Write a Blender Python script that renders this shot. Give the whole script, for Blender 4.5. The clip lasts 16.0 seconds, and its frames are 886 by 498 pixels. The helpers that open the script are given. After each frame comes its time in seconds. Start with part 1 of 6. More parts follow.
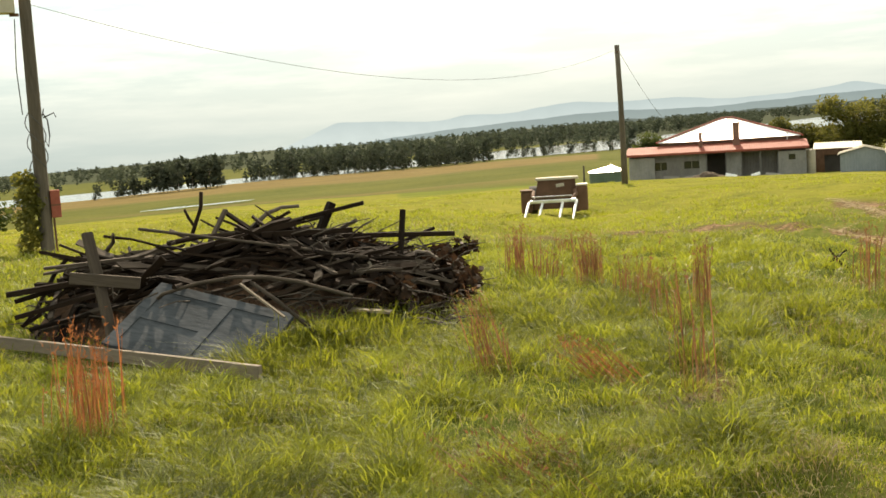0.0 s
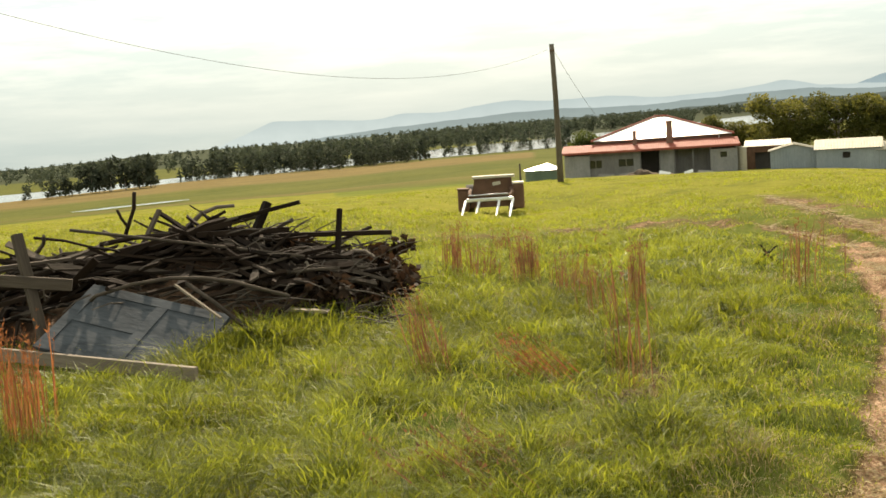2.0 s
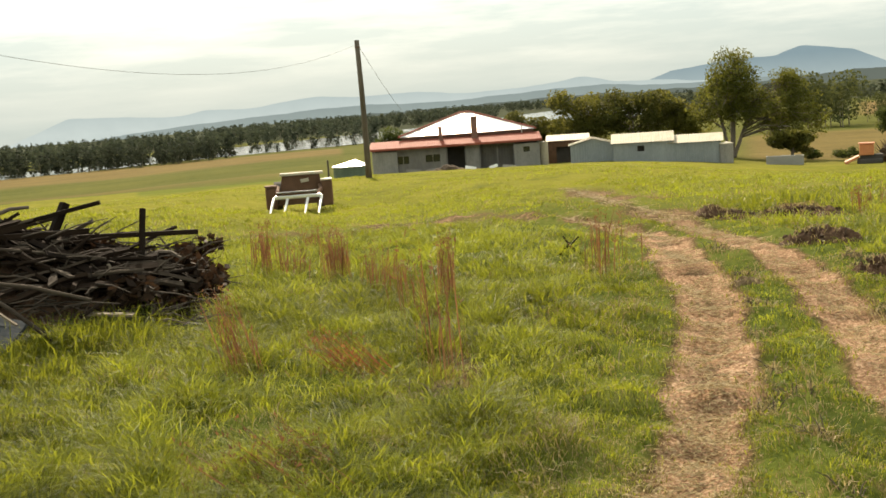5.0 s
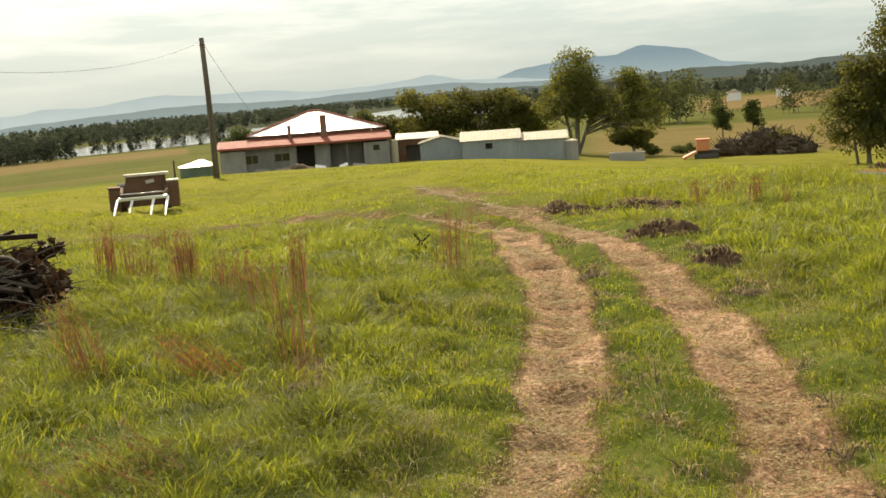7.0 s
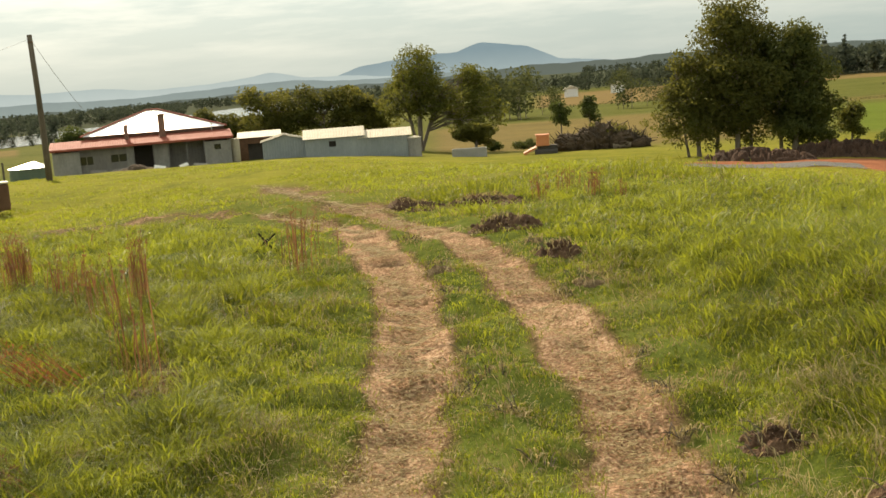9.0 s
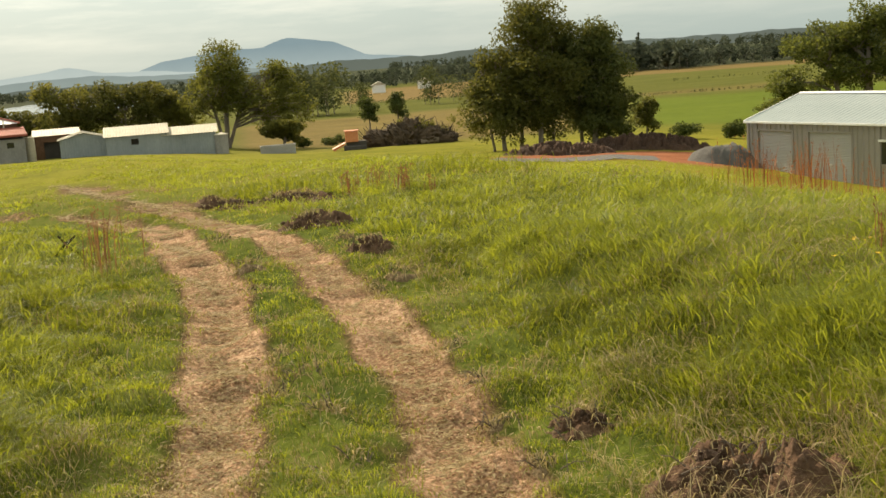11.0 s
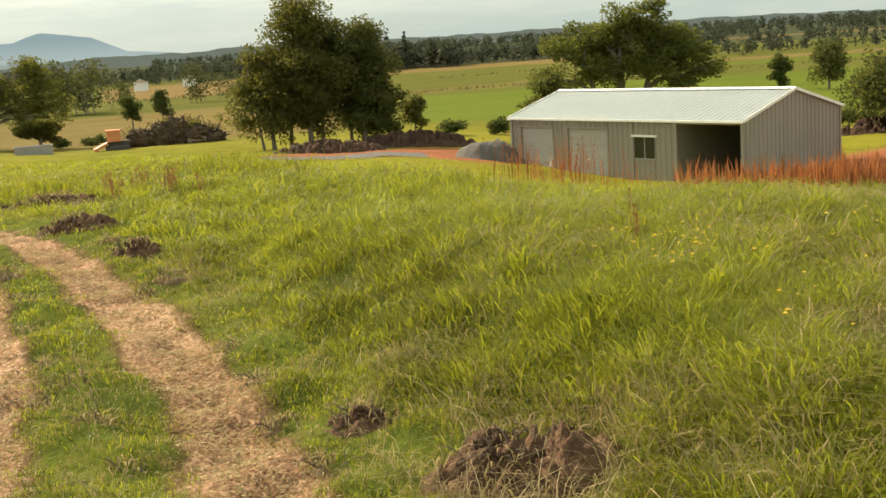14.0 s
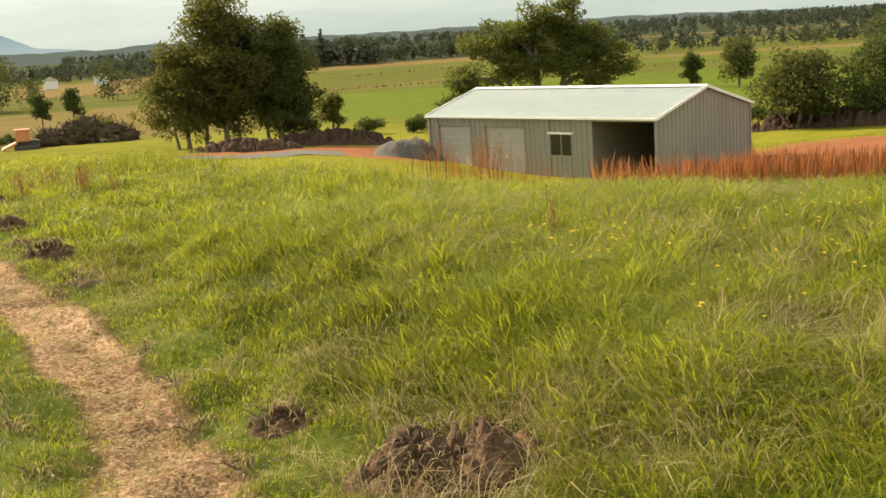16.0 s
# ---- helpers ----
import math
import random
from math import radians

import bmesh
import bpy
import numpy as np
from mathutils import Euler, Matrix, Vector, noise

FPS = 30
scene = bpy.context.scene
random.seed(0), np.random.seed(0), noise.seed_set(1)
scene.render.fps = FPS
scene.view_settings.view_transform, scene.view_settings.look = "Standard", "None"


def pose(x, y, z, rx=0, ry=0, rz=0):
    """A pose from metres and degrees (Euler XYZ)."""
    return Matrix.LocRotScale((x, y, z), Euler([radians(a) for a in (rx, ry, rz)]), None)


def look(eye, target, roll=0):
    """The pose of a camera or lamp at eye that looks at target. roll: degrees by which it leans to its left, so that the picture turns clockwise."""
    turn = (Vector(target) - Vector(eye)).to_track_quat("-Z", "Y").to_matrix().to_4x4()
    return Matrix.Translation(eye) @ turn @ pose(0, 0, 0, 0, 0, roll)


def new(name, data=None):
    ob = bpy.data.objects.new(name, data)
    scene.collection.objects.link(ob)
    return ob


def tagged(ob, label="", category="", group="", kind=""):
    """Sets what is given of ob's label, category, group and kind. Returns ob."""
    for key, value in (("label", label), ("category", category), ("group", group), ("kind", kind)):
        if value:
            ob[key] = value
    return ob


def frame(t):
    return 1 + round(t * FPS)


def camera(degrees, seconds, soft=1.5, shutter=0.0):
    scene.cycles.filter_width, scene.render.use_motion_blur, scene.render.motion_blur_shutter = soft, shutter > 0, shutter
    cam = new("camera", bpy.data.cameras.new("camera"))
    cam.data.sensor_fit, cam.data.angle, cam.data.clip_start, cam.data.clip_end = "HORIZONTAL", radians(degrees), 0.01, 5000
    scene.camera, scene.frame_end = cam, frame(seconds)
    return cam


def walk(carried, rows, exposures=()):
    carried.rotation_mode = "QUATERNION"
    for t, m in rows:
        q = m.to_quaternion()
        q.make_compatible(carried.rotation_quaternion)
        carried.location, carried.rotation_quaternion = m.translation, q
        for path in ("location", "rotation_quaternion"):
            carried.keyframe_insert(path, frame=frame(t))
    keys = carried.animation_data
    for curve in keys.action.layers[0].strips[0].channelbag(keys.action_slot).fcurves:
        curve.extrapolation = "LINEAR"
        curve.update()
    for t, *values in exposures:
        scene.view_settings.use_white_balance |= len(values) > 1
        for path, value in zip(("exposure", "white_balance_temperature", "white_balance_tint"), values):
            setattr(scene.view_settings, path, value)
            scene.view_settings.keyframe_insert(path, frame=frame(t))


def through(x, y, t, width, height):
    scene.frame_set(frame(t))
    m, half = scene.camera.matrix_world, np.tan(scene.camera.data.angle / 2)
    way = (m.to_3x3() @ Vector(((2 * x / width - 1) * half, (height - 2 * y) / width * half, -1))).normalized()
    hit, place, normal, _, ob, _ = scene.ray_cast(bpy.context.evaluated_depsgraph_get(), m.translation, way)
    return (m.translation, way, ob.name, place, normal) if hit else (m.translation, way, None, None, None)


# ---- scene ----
cam = camera(43.0, 16.0, soft=1.6)
EYE = 2.05
TURN = [
    (0.0, -0.34, -6.32, 3.72), (0.5, -1.36, -6.42, 3.72), (1.0, -2.08, -6.48, 3.77), (1.5, -2.59, -6.53, 3.80),
    (2.0, -3.57, -6.60, 3.82), (2.5, -4.94, -6.71, 3.92), (3.0, -6.38, -6.85, 3.90), (3.5, -7.86, -6.97, 3.93),
    (4.0, -9.34, -7.10, 3.91), (4.5, -11.46, -7.29, 3.97), (5.0, -13.34, -7.45, 3.97), (7.5, -22.72, -8.20, 4.14),
    (8.0, -24.11, -8.31, 4.19), (8.5, -25.42, -8.42, 4.18), (9.0, -28.94, -8.77, 4.29), (9.5, -31.28, -9.01, 4.19),
    (10.0, -33.92, -9.27, 4.22), (12.5, -44.49, -10.12, 3.85), (13.0, -46.49, -10.29, 3.85), (13.5, -48.38, -10.44, 3.81),
    (14.0, -50.30, -10.59, 3.75), (14.5, -51.69, -10.71, 3.73), (15.0, -53.08, -10.82, 3.64), (15.5, -54.08, -10.91, 3.62),
    (16.0, -54.47, -10.96, 3.62)]
walk(cam, [(t, pose(0, 0, EYE, 90 + p, r, y)) for t, y, p, r in TURN],
     exposures=[(0.0, 0.74, 7500, 15), (5.0, 0.58, 7500, 15), (10.0, 0.46, 7700, 14), (16.0, 0.80, 7900, 12.5)])

# ---- world and sun ----
SUN_AZ, SUN_EL = 6.0, 36.0
world = bpy.data.worlds.new("sky")
scene.world = world
world.use_nodes = True
wt = world.node_tree
wt.nodes.clear()


def wn(kind, **k):
    n = wt.nodes.new(kind)
    for a, v in k.items():
        if a == "op":
            n.operation = v
        elif a == "blend":
            n.blend_type = v
        else:
            n.inputs[a].default_value = v
    return n


w_out = wn("ShaderNodeOutputWorld")
w_bg = wn("ShaderNodeBackground", Strength=0.082)
w_sky = wn("ShaderNodeTexSky")
w_sky.sky_type = "NISHITA"
w_sky.sun_disc = False
w_sky.sun_elevation = radians(SUN_EL)
w_sky.sun_rotation = radians(SUN_AZ)
w_sky.air_density, w_sky.dust_density, w_sky.ozone_density = 1.0, 2.5, 1.0
w_co = wn("ShaderNodeTexCoord")
w_map = wn("ShaderNodeMapping", Scale=(2.0, 2.0, 15.0))
w_noise = wn("ShaderNodeTexNoise", Scale=3.2, Detail=9.0, Roughness=0.6)
w_ramp = wn("ShaderNodeValToRGB")
w_ramp.color_ramp.elements[0].position, w_ramp.color_ramp.elements[0].color = 0.42, (0.0, 0.0, 0.0, 1)
w_ramp.color_ramp.elements[1].position, w_ramp.color_ramp.elements[1].color = 0.70, (1, 1, 1, 1)
# cloud brightness grows towards the veiled sun
w_dot = wn("ShaderNodeVectorMath", op="DOT_PRODUCT")
w_dot.inputs[1].default_value = (math.sin(radians(SUN_AZ)) * math.cos(radians(18)), math.cos(radians(SUN_AZ)) * math.cos(radians(18)), math.sin(radians(18)))
w_sunr = wn("ShaderNodeMapRange")
for k, v in (("From Min", 0.72), ("From Max", 1.0), ("To Min", 8.6), ("To Max", 10.0)):
    w_sunr.inputs[k].default_value = v
w_thin = wn("ShaderNodeVectorMath", op="SCALE")
w_thin.inputs[0].default_value = (0.59, 0.795, 0.835)
w_thick = wn("ShaderNodeVectorMath", op="SCALE")
w_thick.inputs[0].default_value = (0.97, 1.0, 0.92)
w_mul = wn("ShaderNodeMath", op="MULTIPLY")
w_mul.inputs[1].default_value = 1.5
w_mix = wn("ShaderNodeMix", Factor=0.8)
w_mix.data_type = "RGBA"
w_veil = wn("ShaderNodeMix", Factor=0.88)
w_veil.data_type = "RGBA"
wl = wt.links.new
wl(w_co.outputs["Generated"], w_map.inputs["Vector"])
wl(w_map.outputs[0], w_noise.inputs["Vector"])
wl(w_noise.outputs[0], w_ramp.inputs[0])
wl(w_co.outputs["Generated"], w_dot.inputs[0])
wl(w_dot.outputs["Value"], w_sunr.inputs["Value"])
# thinner, bluer air towards the horizon
w_sep = wn("ShaderNodeSeparateXYZ")
w_low = wn("ShaderNodeMapRange")
for k, v in (("From Min", -0.02), ("From Max", 0.11), ("To Min", 0.70), ("To Max", 1.0)):
    w_low.inputs[k].default_value = v
w_lm = wn("ShaderNodeMath", op="MULTIPLY")
wl(w_co.outputs["Generated"], w_sep.inputs[0])
wl(w_sep.outputs["Z"], w_low.inputs["Value"])
wl(w_low.outputs[0], w_lm.inputs[0])
wl(w_sunr.outputs[0], w_lm.inputs[1])
wl(w_lm.outputs[0], w_thin.inputs["Scale"])
wl(w_lm.outputs[0], w_mul.inputs[0])
wl(w_mul.outputs[0], w_thick.inputs["Scale"])
wl(w_sky.outputs[0], w_veil.inputs["A"])
wl(w_thin.outputs[0], w_veil.inputs["B"])
# the cloud deck breaks up towards the horizon
w_deck = wn("ShaderNodeMapRange")
for k, v in (("From Min", 0.02), ("From Max", 0.15), ("To Min", 0.12), ("To Max", 1.0)):
    w_deck.inputs[k].default_value = v
w_cov = wn("ShaderNodeMath", op="MULTIPLY")
wl(w_sep.outputs["Z"], w_deck.inputs["Value"])
wl(w_ramp.outputs[0], w_cov.inputs[0])
wl(w_deck.outputs[0], w_cov.inputs[1])
wl(w_cov.outputs[0], w_mix.inputs["Factor"])
wl(w_veil.outputs["Result"], w_mix.inputs["A"])
wl(w_thick.outputs[0], w_mix.inputs["B"])
wl(w_mix.outputs["Result"], w_bg.inputs["Color"])
wl(w_bg.outputs[0], w_out.inputs[0])

sun_data = bpy.data.lights.new("sun", "SUN")
sun_data.energy, sun_data.angle, sun_data.color = 5.0, radians(0.8), (1.0, 0.93, 0.78)
sun = new("sun", sun_data)
sa, se = radians(SUN_AZ), radians(SUN_EL)
sun.matrix_world = look((math.sin(sa) * math.cos(se) * 60, math.cos(sa) * math.cos(se) * 60, math.sin(se) * 60), (0, 0, 0))


# ---- materials ----
class Nodes:
    """A small helper round a material's node tree."""

    def __init__(self, name, rough=0.8, metal=0.0, spec=0.3):
        self.mat = bpy.data.materials.new(name)
        self.mat.use_nodes = True
        self.t = self.mat.node_tree
        self.bsdf = self.t.nodes["Principled BSDF"]
        self.out = self.t.nodes["Material Output"]
        self.bsdf.inputs["Roughness"].default_value = rough
        self.bsdf.inputs["Metallic"].default_value = metal
        self.bsdf.inputs["Specular IOR Level"].default_value = spec
        self.co = self.t.nodes.new("ShaderNodeTexCoord").outputs["Object"]

    def link(self, a, b):
        self.t.links.new(a, b)

    def noise(self, scale, detail=4, rough=0.55, stretch=None):
        n = self.t.nodes.new("ShaderNodeTexNoise")
        n.inputs["Scale"].default_value, n.inputs["Detail"].default_value, n.inputs["Roughness"].default_value = scale, detail, rough
        src = self.co
        if stretch:
            m = self.t.nodes.new("ShaderNodeMapping")
            m.inputs["Scale"].default_value = stretch
            self.link(src, m.inputs[0])
            src = m.outputs[0]
        self.link(src, n.inputs["Vector"])
        return n.outputs[0]

    def ramp(self, fac, *stops):
        n = self.t.nodes.new("ShaderNodeValToRGB")
        e = n.color_ramp.elements
        while len(e) < len(stops):
            e.new(0.5)
        for el, (p, c) in zip(e, stops):
            el.position, el.color = p, (*c, 1) if len(c) == 3 else c
        self.link(fac, n.inputs[0])
        return n.outputs[0]

    def mix(self, fac, a, b, blend="MIX"):
        n = self.t.nodes.new("ShaderNodeMix")
        n.data_type, n.blend_type = "RGBA", blend
        for key, v in (("Factor", fac), ("A", a), ("B", b)):
            if isinstance(v, (int, float)):
                n.inputs[key].default_value = v
            elif isinstance(v, tuple):
                n.inputs[key].default_value = (*v, 1)
            else:
                self.link(v, n.inputs[key])
        return n.outputs["Result"]

    def attr(self, name):
        n = self.t.nodes.new("ShaderNodeAttribute")
        n.attribute_name = name
        return n.outputs["Fac"]

    def random(self):
        return self.t.nodes.new("ShaderNodeObjectInfo").outputs["Random"]

    def math(self, op, a, b):
        n = self.t.nodes.new("ShaderNodeMath")
        n.operation, n.use_clamp = op, True
        for i, v in enumerate((a, b)):
            if isinstance(v, (int, float)):
                n.inputs[i].default_value = v
            else:
                self.link(v, n.inputs[i])
        return n.outputs[0]

    def bump(self, height, strength=0.3, dist=0.02):
        n = self.t.nodes.new("ShaderNodeBump")
        n.inputs["Strength"].default_value, n.inputs["Distance"].default_value = strength, dist
        self.link(height, n.inputs["Height"])
        self.link(n.outputs[0], self.bsdf.inputs["Normal"])

    def colour(self, c):
        if isinstance(c, tuple):
            self.bsdf.inputs["Base Color"].default_value = (*c, 1)
        else:
            self.link(c, self.bsdf.inputs["Base Color"])
        return self


def mat_mottled(name, dark, light, scale=3.0, rough=0.85, metal=0.0, spec=0.3, bump=0.3, fine=40.0, stretch=None, vary=0.0, dist=0.02):
    m = Nodes(name, rough, metal, spec)
    a = m.noise(scale, 5, 0.6, stretch)
    b = m.noise(fine, 3, 0.6, stretch)
    c = m.ramp(m.mix(0.4, a, b), (0.30, dark), (0.70, light))
    if vary:
        c = m.mix(vary, c, m.ramp(m.random(), (0.0, dark), (1.0, light)))
    m.colour(c)
    if bump:
        m.bump(b, bump, dist)
    return m.mat


def mat_leaf(name, dark, light, through, glow=0.45, rough=0.7, spec=0.12):
    """Leaves and blades: part of the light passes through them."""
    m = Nodes(name, rough, 0, spec)
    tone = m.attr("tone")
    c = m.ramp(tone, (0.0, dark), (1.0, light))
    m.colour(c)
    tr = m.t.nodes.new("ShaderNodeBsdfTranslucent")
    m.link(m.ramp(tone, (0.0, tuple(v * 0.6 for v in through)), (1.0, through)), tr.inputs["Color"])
    mx = m.t.nodes.new("ShaderNodeMixShader")
    mx.inputs[0].default_value = glow
    m.link(m.bsdf.outputs[0], mx.inputs[1])
    m.link(tr.outputs[0], mx.inputs[2])
    m.link(mx.outputs[0], m.out.inputs[0])
    return m.mat


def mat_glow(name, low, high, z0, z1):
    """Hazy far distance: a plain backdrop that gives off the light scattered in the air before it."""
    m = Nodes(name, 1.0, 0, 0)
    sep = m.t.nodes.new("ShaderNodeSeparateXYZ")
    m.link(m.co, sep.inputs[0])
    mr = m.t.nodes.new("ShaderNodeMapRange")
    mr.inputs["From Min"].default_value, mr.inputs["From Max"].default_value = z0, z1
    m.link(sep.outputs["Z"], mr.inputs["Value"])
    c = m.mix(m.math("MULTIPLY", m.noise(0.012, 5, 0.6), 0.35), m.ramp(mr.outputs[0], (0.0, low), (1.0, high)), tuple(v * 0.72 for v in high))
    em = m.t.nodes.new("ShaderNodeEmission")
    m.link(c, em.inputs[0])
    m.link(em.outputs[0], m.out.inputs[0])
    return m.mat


# ---- ground form ----
def at(az, d):
    return d * math.sin(radians(az)), d * math.cos(radians(az))


# landform: for each bearing, distance and height of the hillside, the flats and the plain
LAND = (
    (-60, ((0, 0), (14, 0), (30, -0.6), (60, -2.2), (120, -5.6), (210, -10.6), (320, -15), (430, -18.6), (520, -21), (1300, -33), (4600, -86))),
    (-20, ((0, 0), (14, 0), (27, -0.3), (60, -2.0), (120, -5.5), (210, -10.6), (320, -15), (430, -18.3), (520, -21), (1300, -33), (4600, -86))),
    (-5, ((0, 0), (14, 0), (30, -0.25), (60, -1.9), (120, -5.0), (210, -9.8), (330, -13.5), (480, -17.2), (620, -21), (1300, -26), (4600, -52))),
    (8, ((0, 0), (14, 0), (32, -0.85), (67, -2.06), (108, -4.4), (200, -8.2), (330, -11.5), (520, -16.2), (720, -21), (1300, -22), (4600, -30))),
    (20, ((0, 0), (14, 0.05), (32, -0.5), (67, -2.2), (108, -4.5), (180, -8.0), (330, -13.5), (520, -18.0), (760, -21), (4600, -21))),
    (34, ((0, 0), (12, 0), (24, -0.18), (45, -1.9), (80, -4.5), (110, -6.0), (200, -9.9), (420, -14), (900, -19), (4600, -20))),
    (46, ((0, 0), (8, 0.02), (20, -0.3), (40, -2.3), (75, -4.85), (110, -6.4), (200, -9.7), (420, -14), (900, -17), (4600, -19))),
    (60, ((0, 0), (7, 0.05), (14.5, -0.26), (26, -2.1), (47, -5.35), (62, -5.7), (150, -8.2), (320, -11.5), (900, -16.5), (4600, -19))),
    (76, ((0, 0), (7, 0.05), (13, -0.2), (24, -1.75), (50, -4.8), (75, -5.6), (150, -7.9), (320, -11.0), (900, -16), (4600, -19))),
    (120, ((0, 0), (7, 0.05), (13, -0.2), (24, -1.75), (50, -4.8), (75, -5.6), (150, -7.9), (320, -11.0), (900, -16), (4600, -19))),
)
LAND_AZ = np.array([a for a, _ in LAND], float)


def hermite(xs, ys, x):
    xs, ys = np.asarray(xs, float), np.asarray(ys, float)
    s = np.diff(ys) / np.diff(xs)
    m = np.empty_like(ys)
    m[0], m[-1] = s[0], s[-1]
    same = s[1:] * s[:-1] > 0
    m[1:-1] = np.where(same, 2 * s[1:] * s[:-1] / np.where(same, s[1:] + s[:-1], 1), 0)
    i = np.clip(np.searchsorted(xs, x) - 1, 0, len(xs) - 2)
    h = xs[i + 1] - xs[i]
    t = np.clip((x - xs[i]) / h, 0, 1)
    return ((2 * t**3 - 3 * t**2 + 1) * ys[i] + (t**3 - 2 * t**2 + t) * h * m[i]
            + (-2 * t**3 + 3 * t**2) * ys[i + 1] + (t**3 - t**2) * h * m[i + 1])


def waves(x, y, size, seed):
    """Smooth uneven ground, from a few crossed swells."""
    r = np.random.RandomState(seed)
    out = np.zeros_like(x)
    for _ in range(7):
        a, ph, k = r.uniform(0, math.pi), r.uniform(0, 6.28), r.uniform(0.6, 1.7) * 2 * math.pi / size
        out += np.sin((x * math.cos(a) + y * math.sin(a)) * k + ph)
    return out / 7


def smooth(a, b, v):
    t = np.clip((v - a) / (b - a), 0, 1)
    return t * t * (3 - 2 * t)


# wheel ruts, as bearings and distances along each
RUT_L = ((19, 2.6), (24.2, 5.4), (26.2, 8.0), (25.6, 11.8), (22.3, 16.6), (17.0, 19.8), (10, 21.8), (3.5, 23.2))
RUT_R = ((50, 3.0), (39.1, 5.2), (35.7, 8.0), (31, 11.8), (25.4, 17.0), (21.5, 22.0), (19.0, 30.0), (18.4, 40.0))


def trail(keys, n=160):
    k = np.array([at(*q) for q in keys])
    s = np.r_[0, np.cumsum(np.hypot(*np.diff(k, axis=0).T))]
    q = np.linspace(0, s[-1], n)
    return np.c_[hermite(s, k[:, 0], q), hermite(s, k[:, 1], q)]


TRAILS = [trail(RUT_L), trail(RUT_R)]


GRID = (-8.0, 0.0, 0.06)  # corner and step of the distance maps round the ruts


def trail_map(path):
    gx, gy = np.meshgrid(np.arange(-8, 17, 0.06), np.arange(0, 42, 0.06), indexing="ij")
    best = np.full(gx.shape, 99.0)
    for px, py in path:
        i0, i1 = int((px - 3 + 8) / 0.06), int((px + 3 + 8) / 0.06) + 1
        j0, j1 = int((py - 3) / 0.06), int((py + 3) / 0.06) + 1
        q = (slice(max(i0, 0), max(i1, 0)), slice(max(j0, 0), max(j1, 0)))
        best[q] = np.minimum(best[q], np.hypot(gx[q] - px, gy[q] - py))
    return np.minimum(best, 3.0)


TRAIL_MAPS = {id(p): trail_map(p) for p in TRAILS}


def off_trail(x, y, path):
    """Distance from a path, up to three metres."""
    m = TRAIL_MAPS[id(path)]
    fx, fy = (np.asarray(x) - GRID[0]) / GRID[2], (np.asarray(y) - GRID[1]) / GRID[2]
    ok = (fx > 0) & (fy > 0) & (fx < m.shape[0] - 2) & (fy < m.shape[1] - 2)
    fx, fy = np.where(ok, fx, 0), np.where(ok, fy, 0)
    i, j = fx.astype(int), fy.astype(int)
    u, v = fx - i, fy - j
    d = m[i, j] * (1 - u) * (1 - v) + m[i + 1, j] * u * (1 - v) + m[i, j + 1] * (1 - u) * v + m[i + 1, j + 1] * u * v
    return np.where(ok, d, 3.0)


def land(x, y):
    x, y = np.asarray(x, float), np.asarray(y, float)
    d = np.hypot(x, y)
    az = np.degrees(np.arctan2(x, y))
    az = np.where(az > 150, az - 360, az)
    ld = np.log(d + 8)
    i = np.clip(np.searchsorted(LAND_AZ, az) - 1, 0, len(LAND_AZ) - 2)
    t = np.clip((az - LAND_AZ[i]) / (LAND_AZ[i + 1] - LAND_AZ[i]), 0, 1)
    t = t * t * (3 - 2 * t)
    z = np.zeros_like(d)
    for k in range(len(LAND) - 1):
        q = i == k
        if q.any():
            lo, hi = (hermite([math.log(a + 8) for a, _ in prof], [b for _, b in prof], ld[q]) for _, prof in LAND[k:k + 2])
            z[q] = lo * (1 - t[q]) + hi * t[q]
    fade = np.clip(d / 6, 0, 1)
    z = z + fade * (0.05 * waves(x, y, 2.2, 3) + 0.10 * waves(x, y, 7, 4)) * np.clip(80 / (d + 1), 0, 1)
    z = z + np.clip((d - 40) / 80, 0, 1) * 0.5 * waves(x, y, 70, 5) * (d < 500)
    # grassy bank above the cut of the track
    z = z + 0.30 * smooth(1.25, 2.5, off_trail(x, y, TRAILS[1]) + 0.15 * waves(x, y, 1.6, 8)) * smooth(35, 44, az) * (1 - smooth(95, 120, az)) * smooth(0.8, 3.8, d) * (1 - smooth(9.0, 16, d))
    # hummocks of the rough pasture
    z = z + 0.085 * np.maximum(waves(x, y, 0.85, 9) * 1.6, -0.35) * smooth(2, 5, d) * (1 - smooth(40, 60, d))
    return z


def ground(x, y):
    """Height of the worn ground: the land with its wheel ruts pressed in."""
    z = land(x, y)
    for path in TRAILS:
        o = off_trail(np.asarray(x, float), np.asarray(y, float), path)
        z = z - 0.07 * np.exp(-(o / 0.3) ** 2) * rut_fade(x, y)
    return z


def gz(x, y):
    return float(ground(np.array([x]), np.array([y]))[0])


def spot(az, d, lift=0.0):
    x, y = at(az, d)
    return Vector((x, y, gz(x, y) + lift))


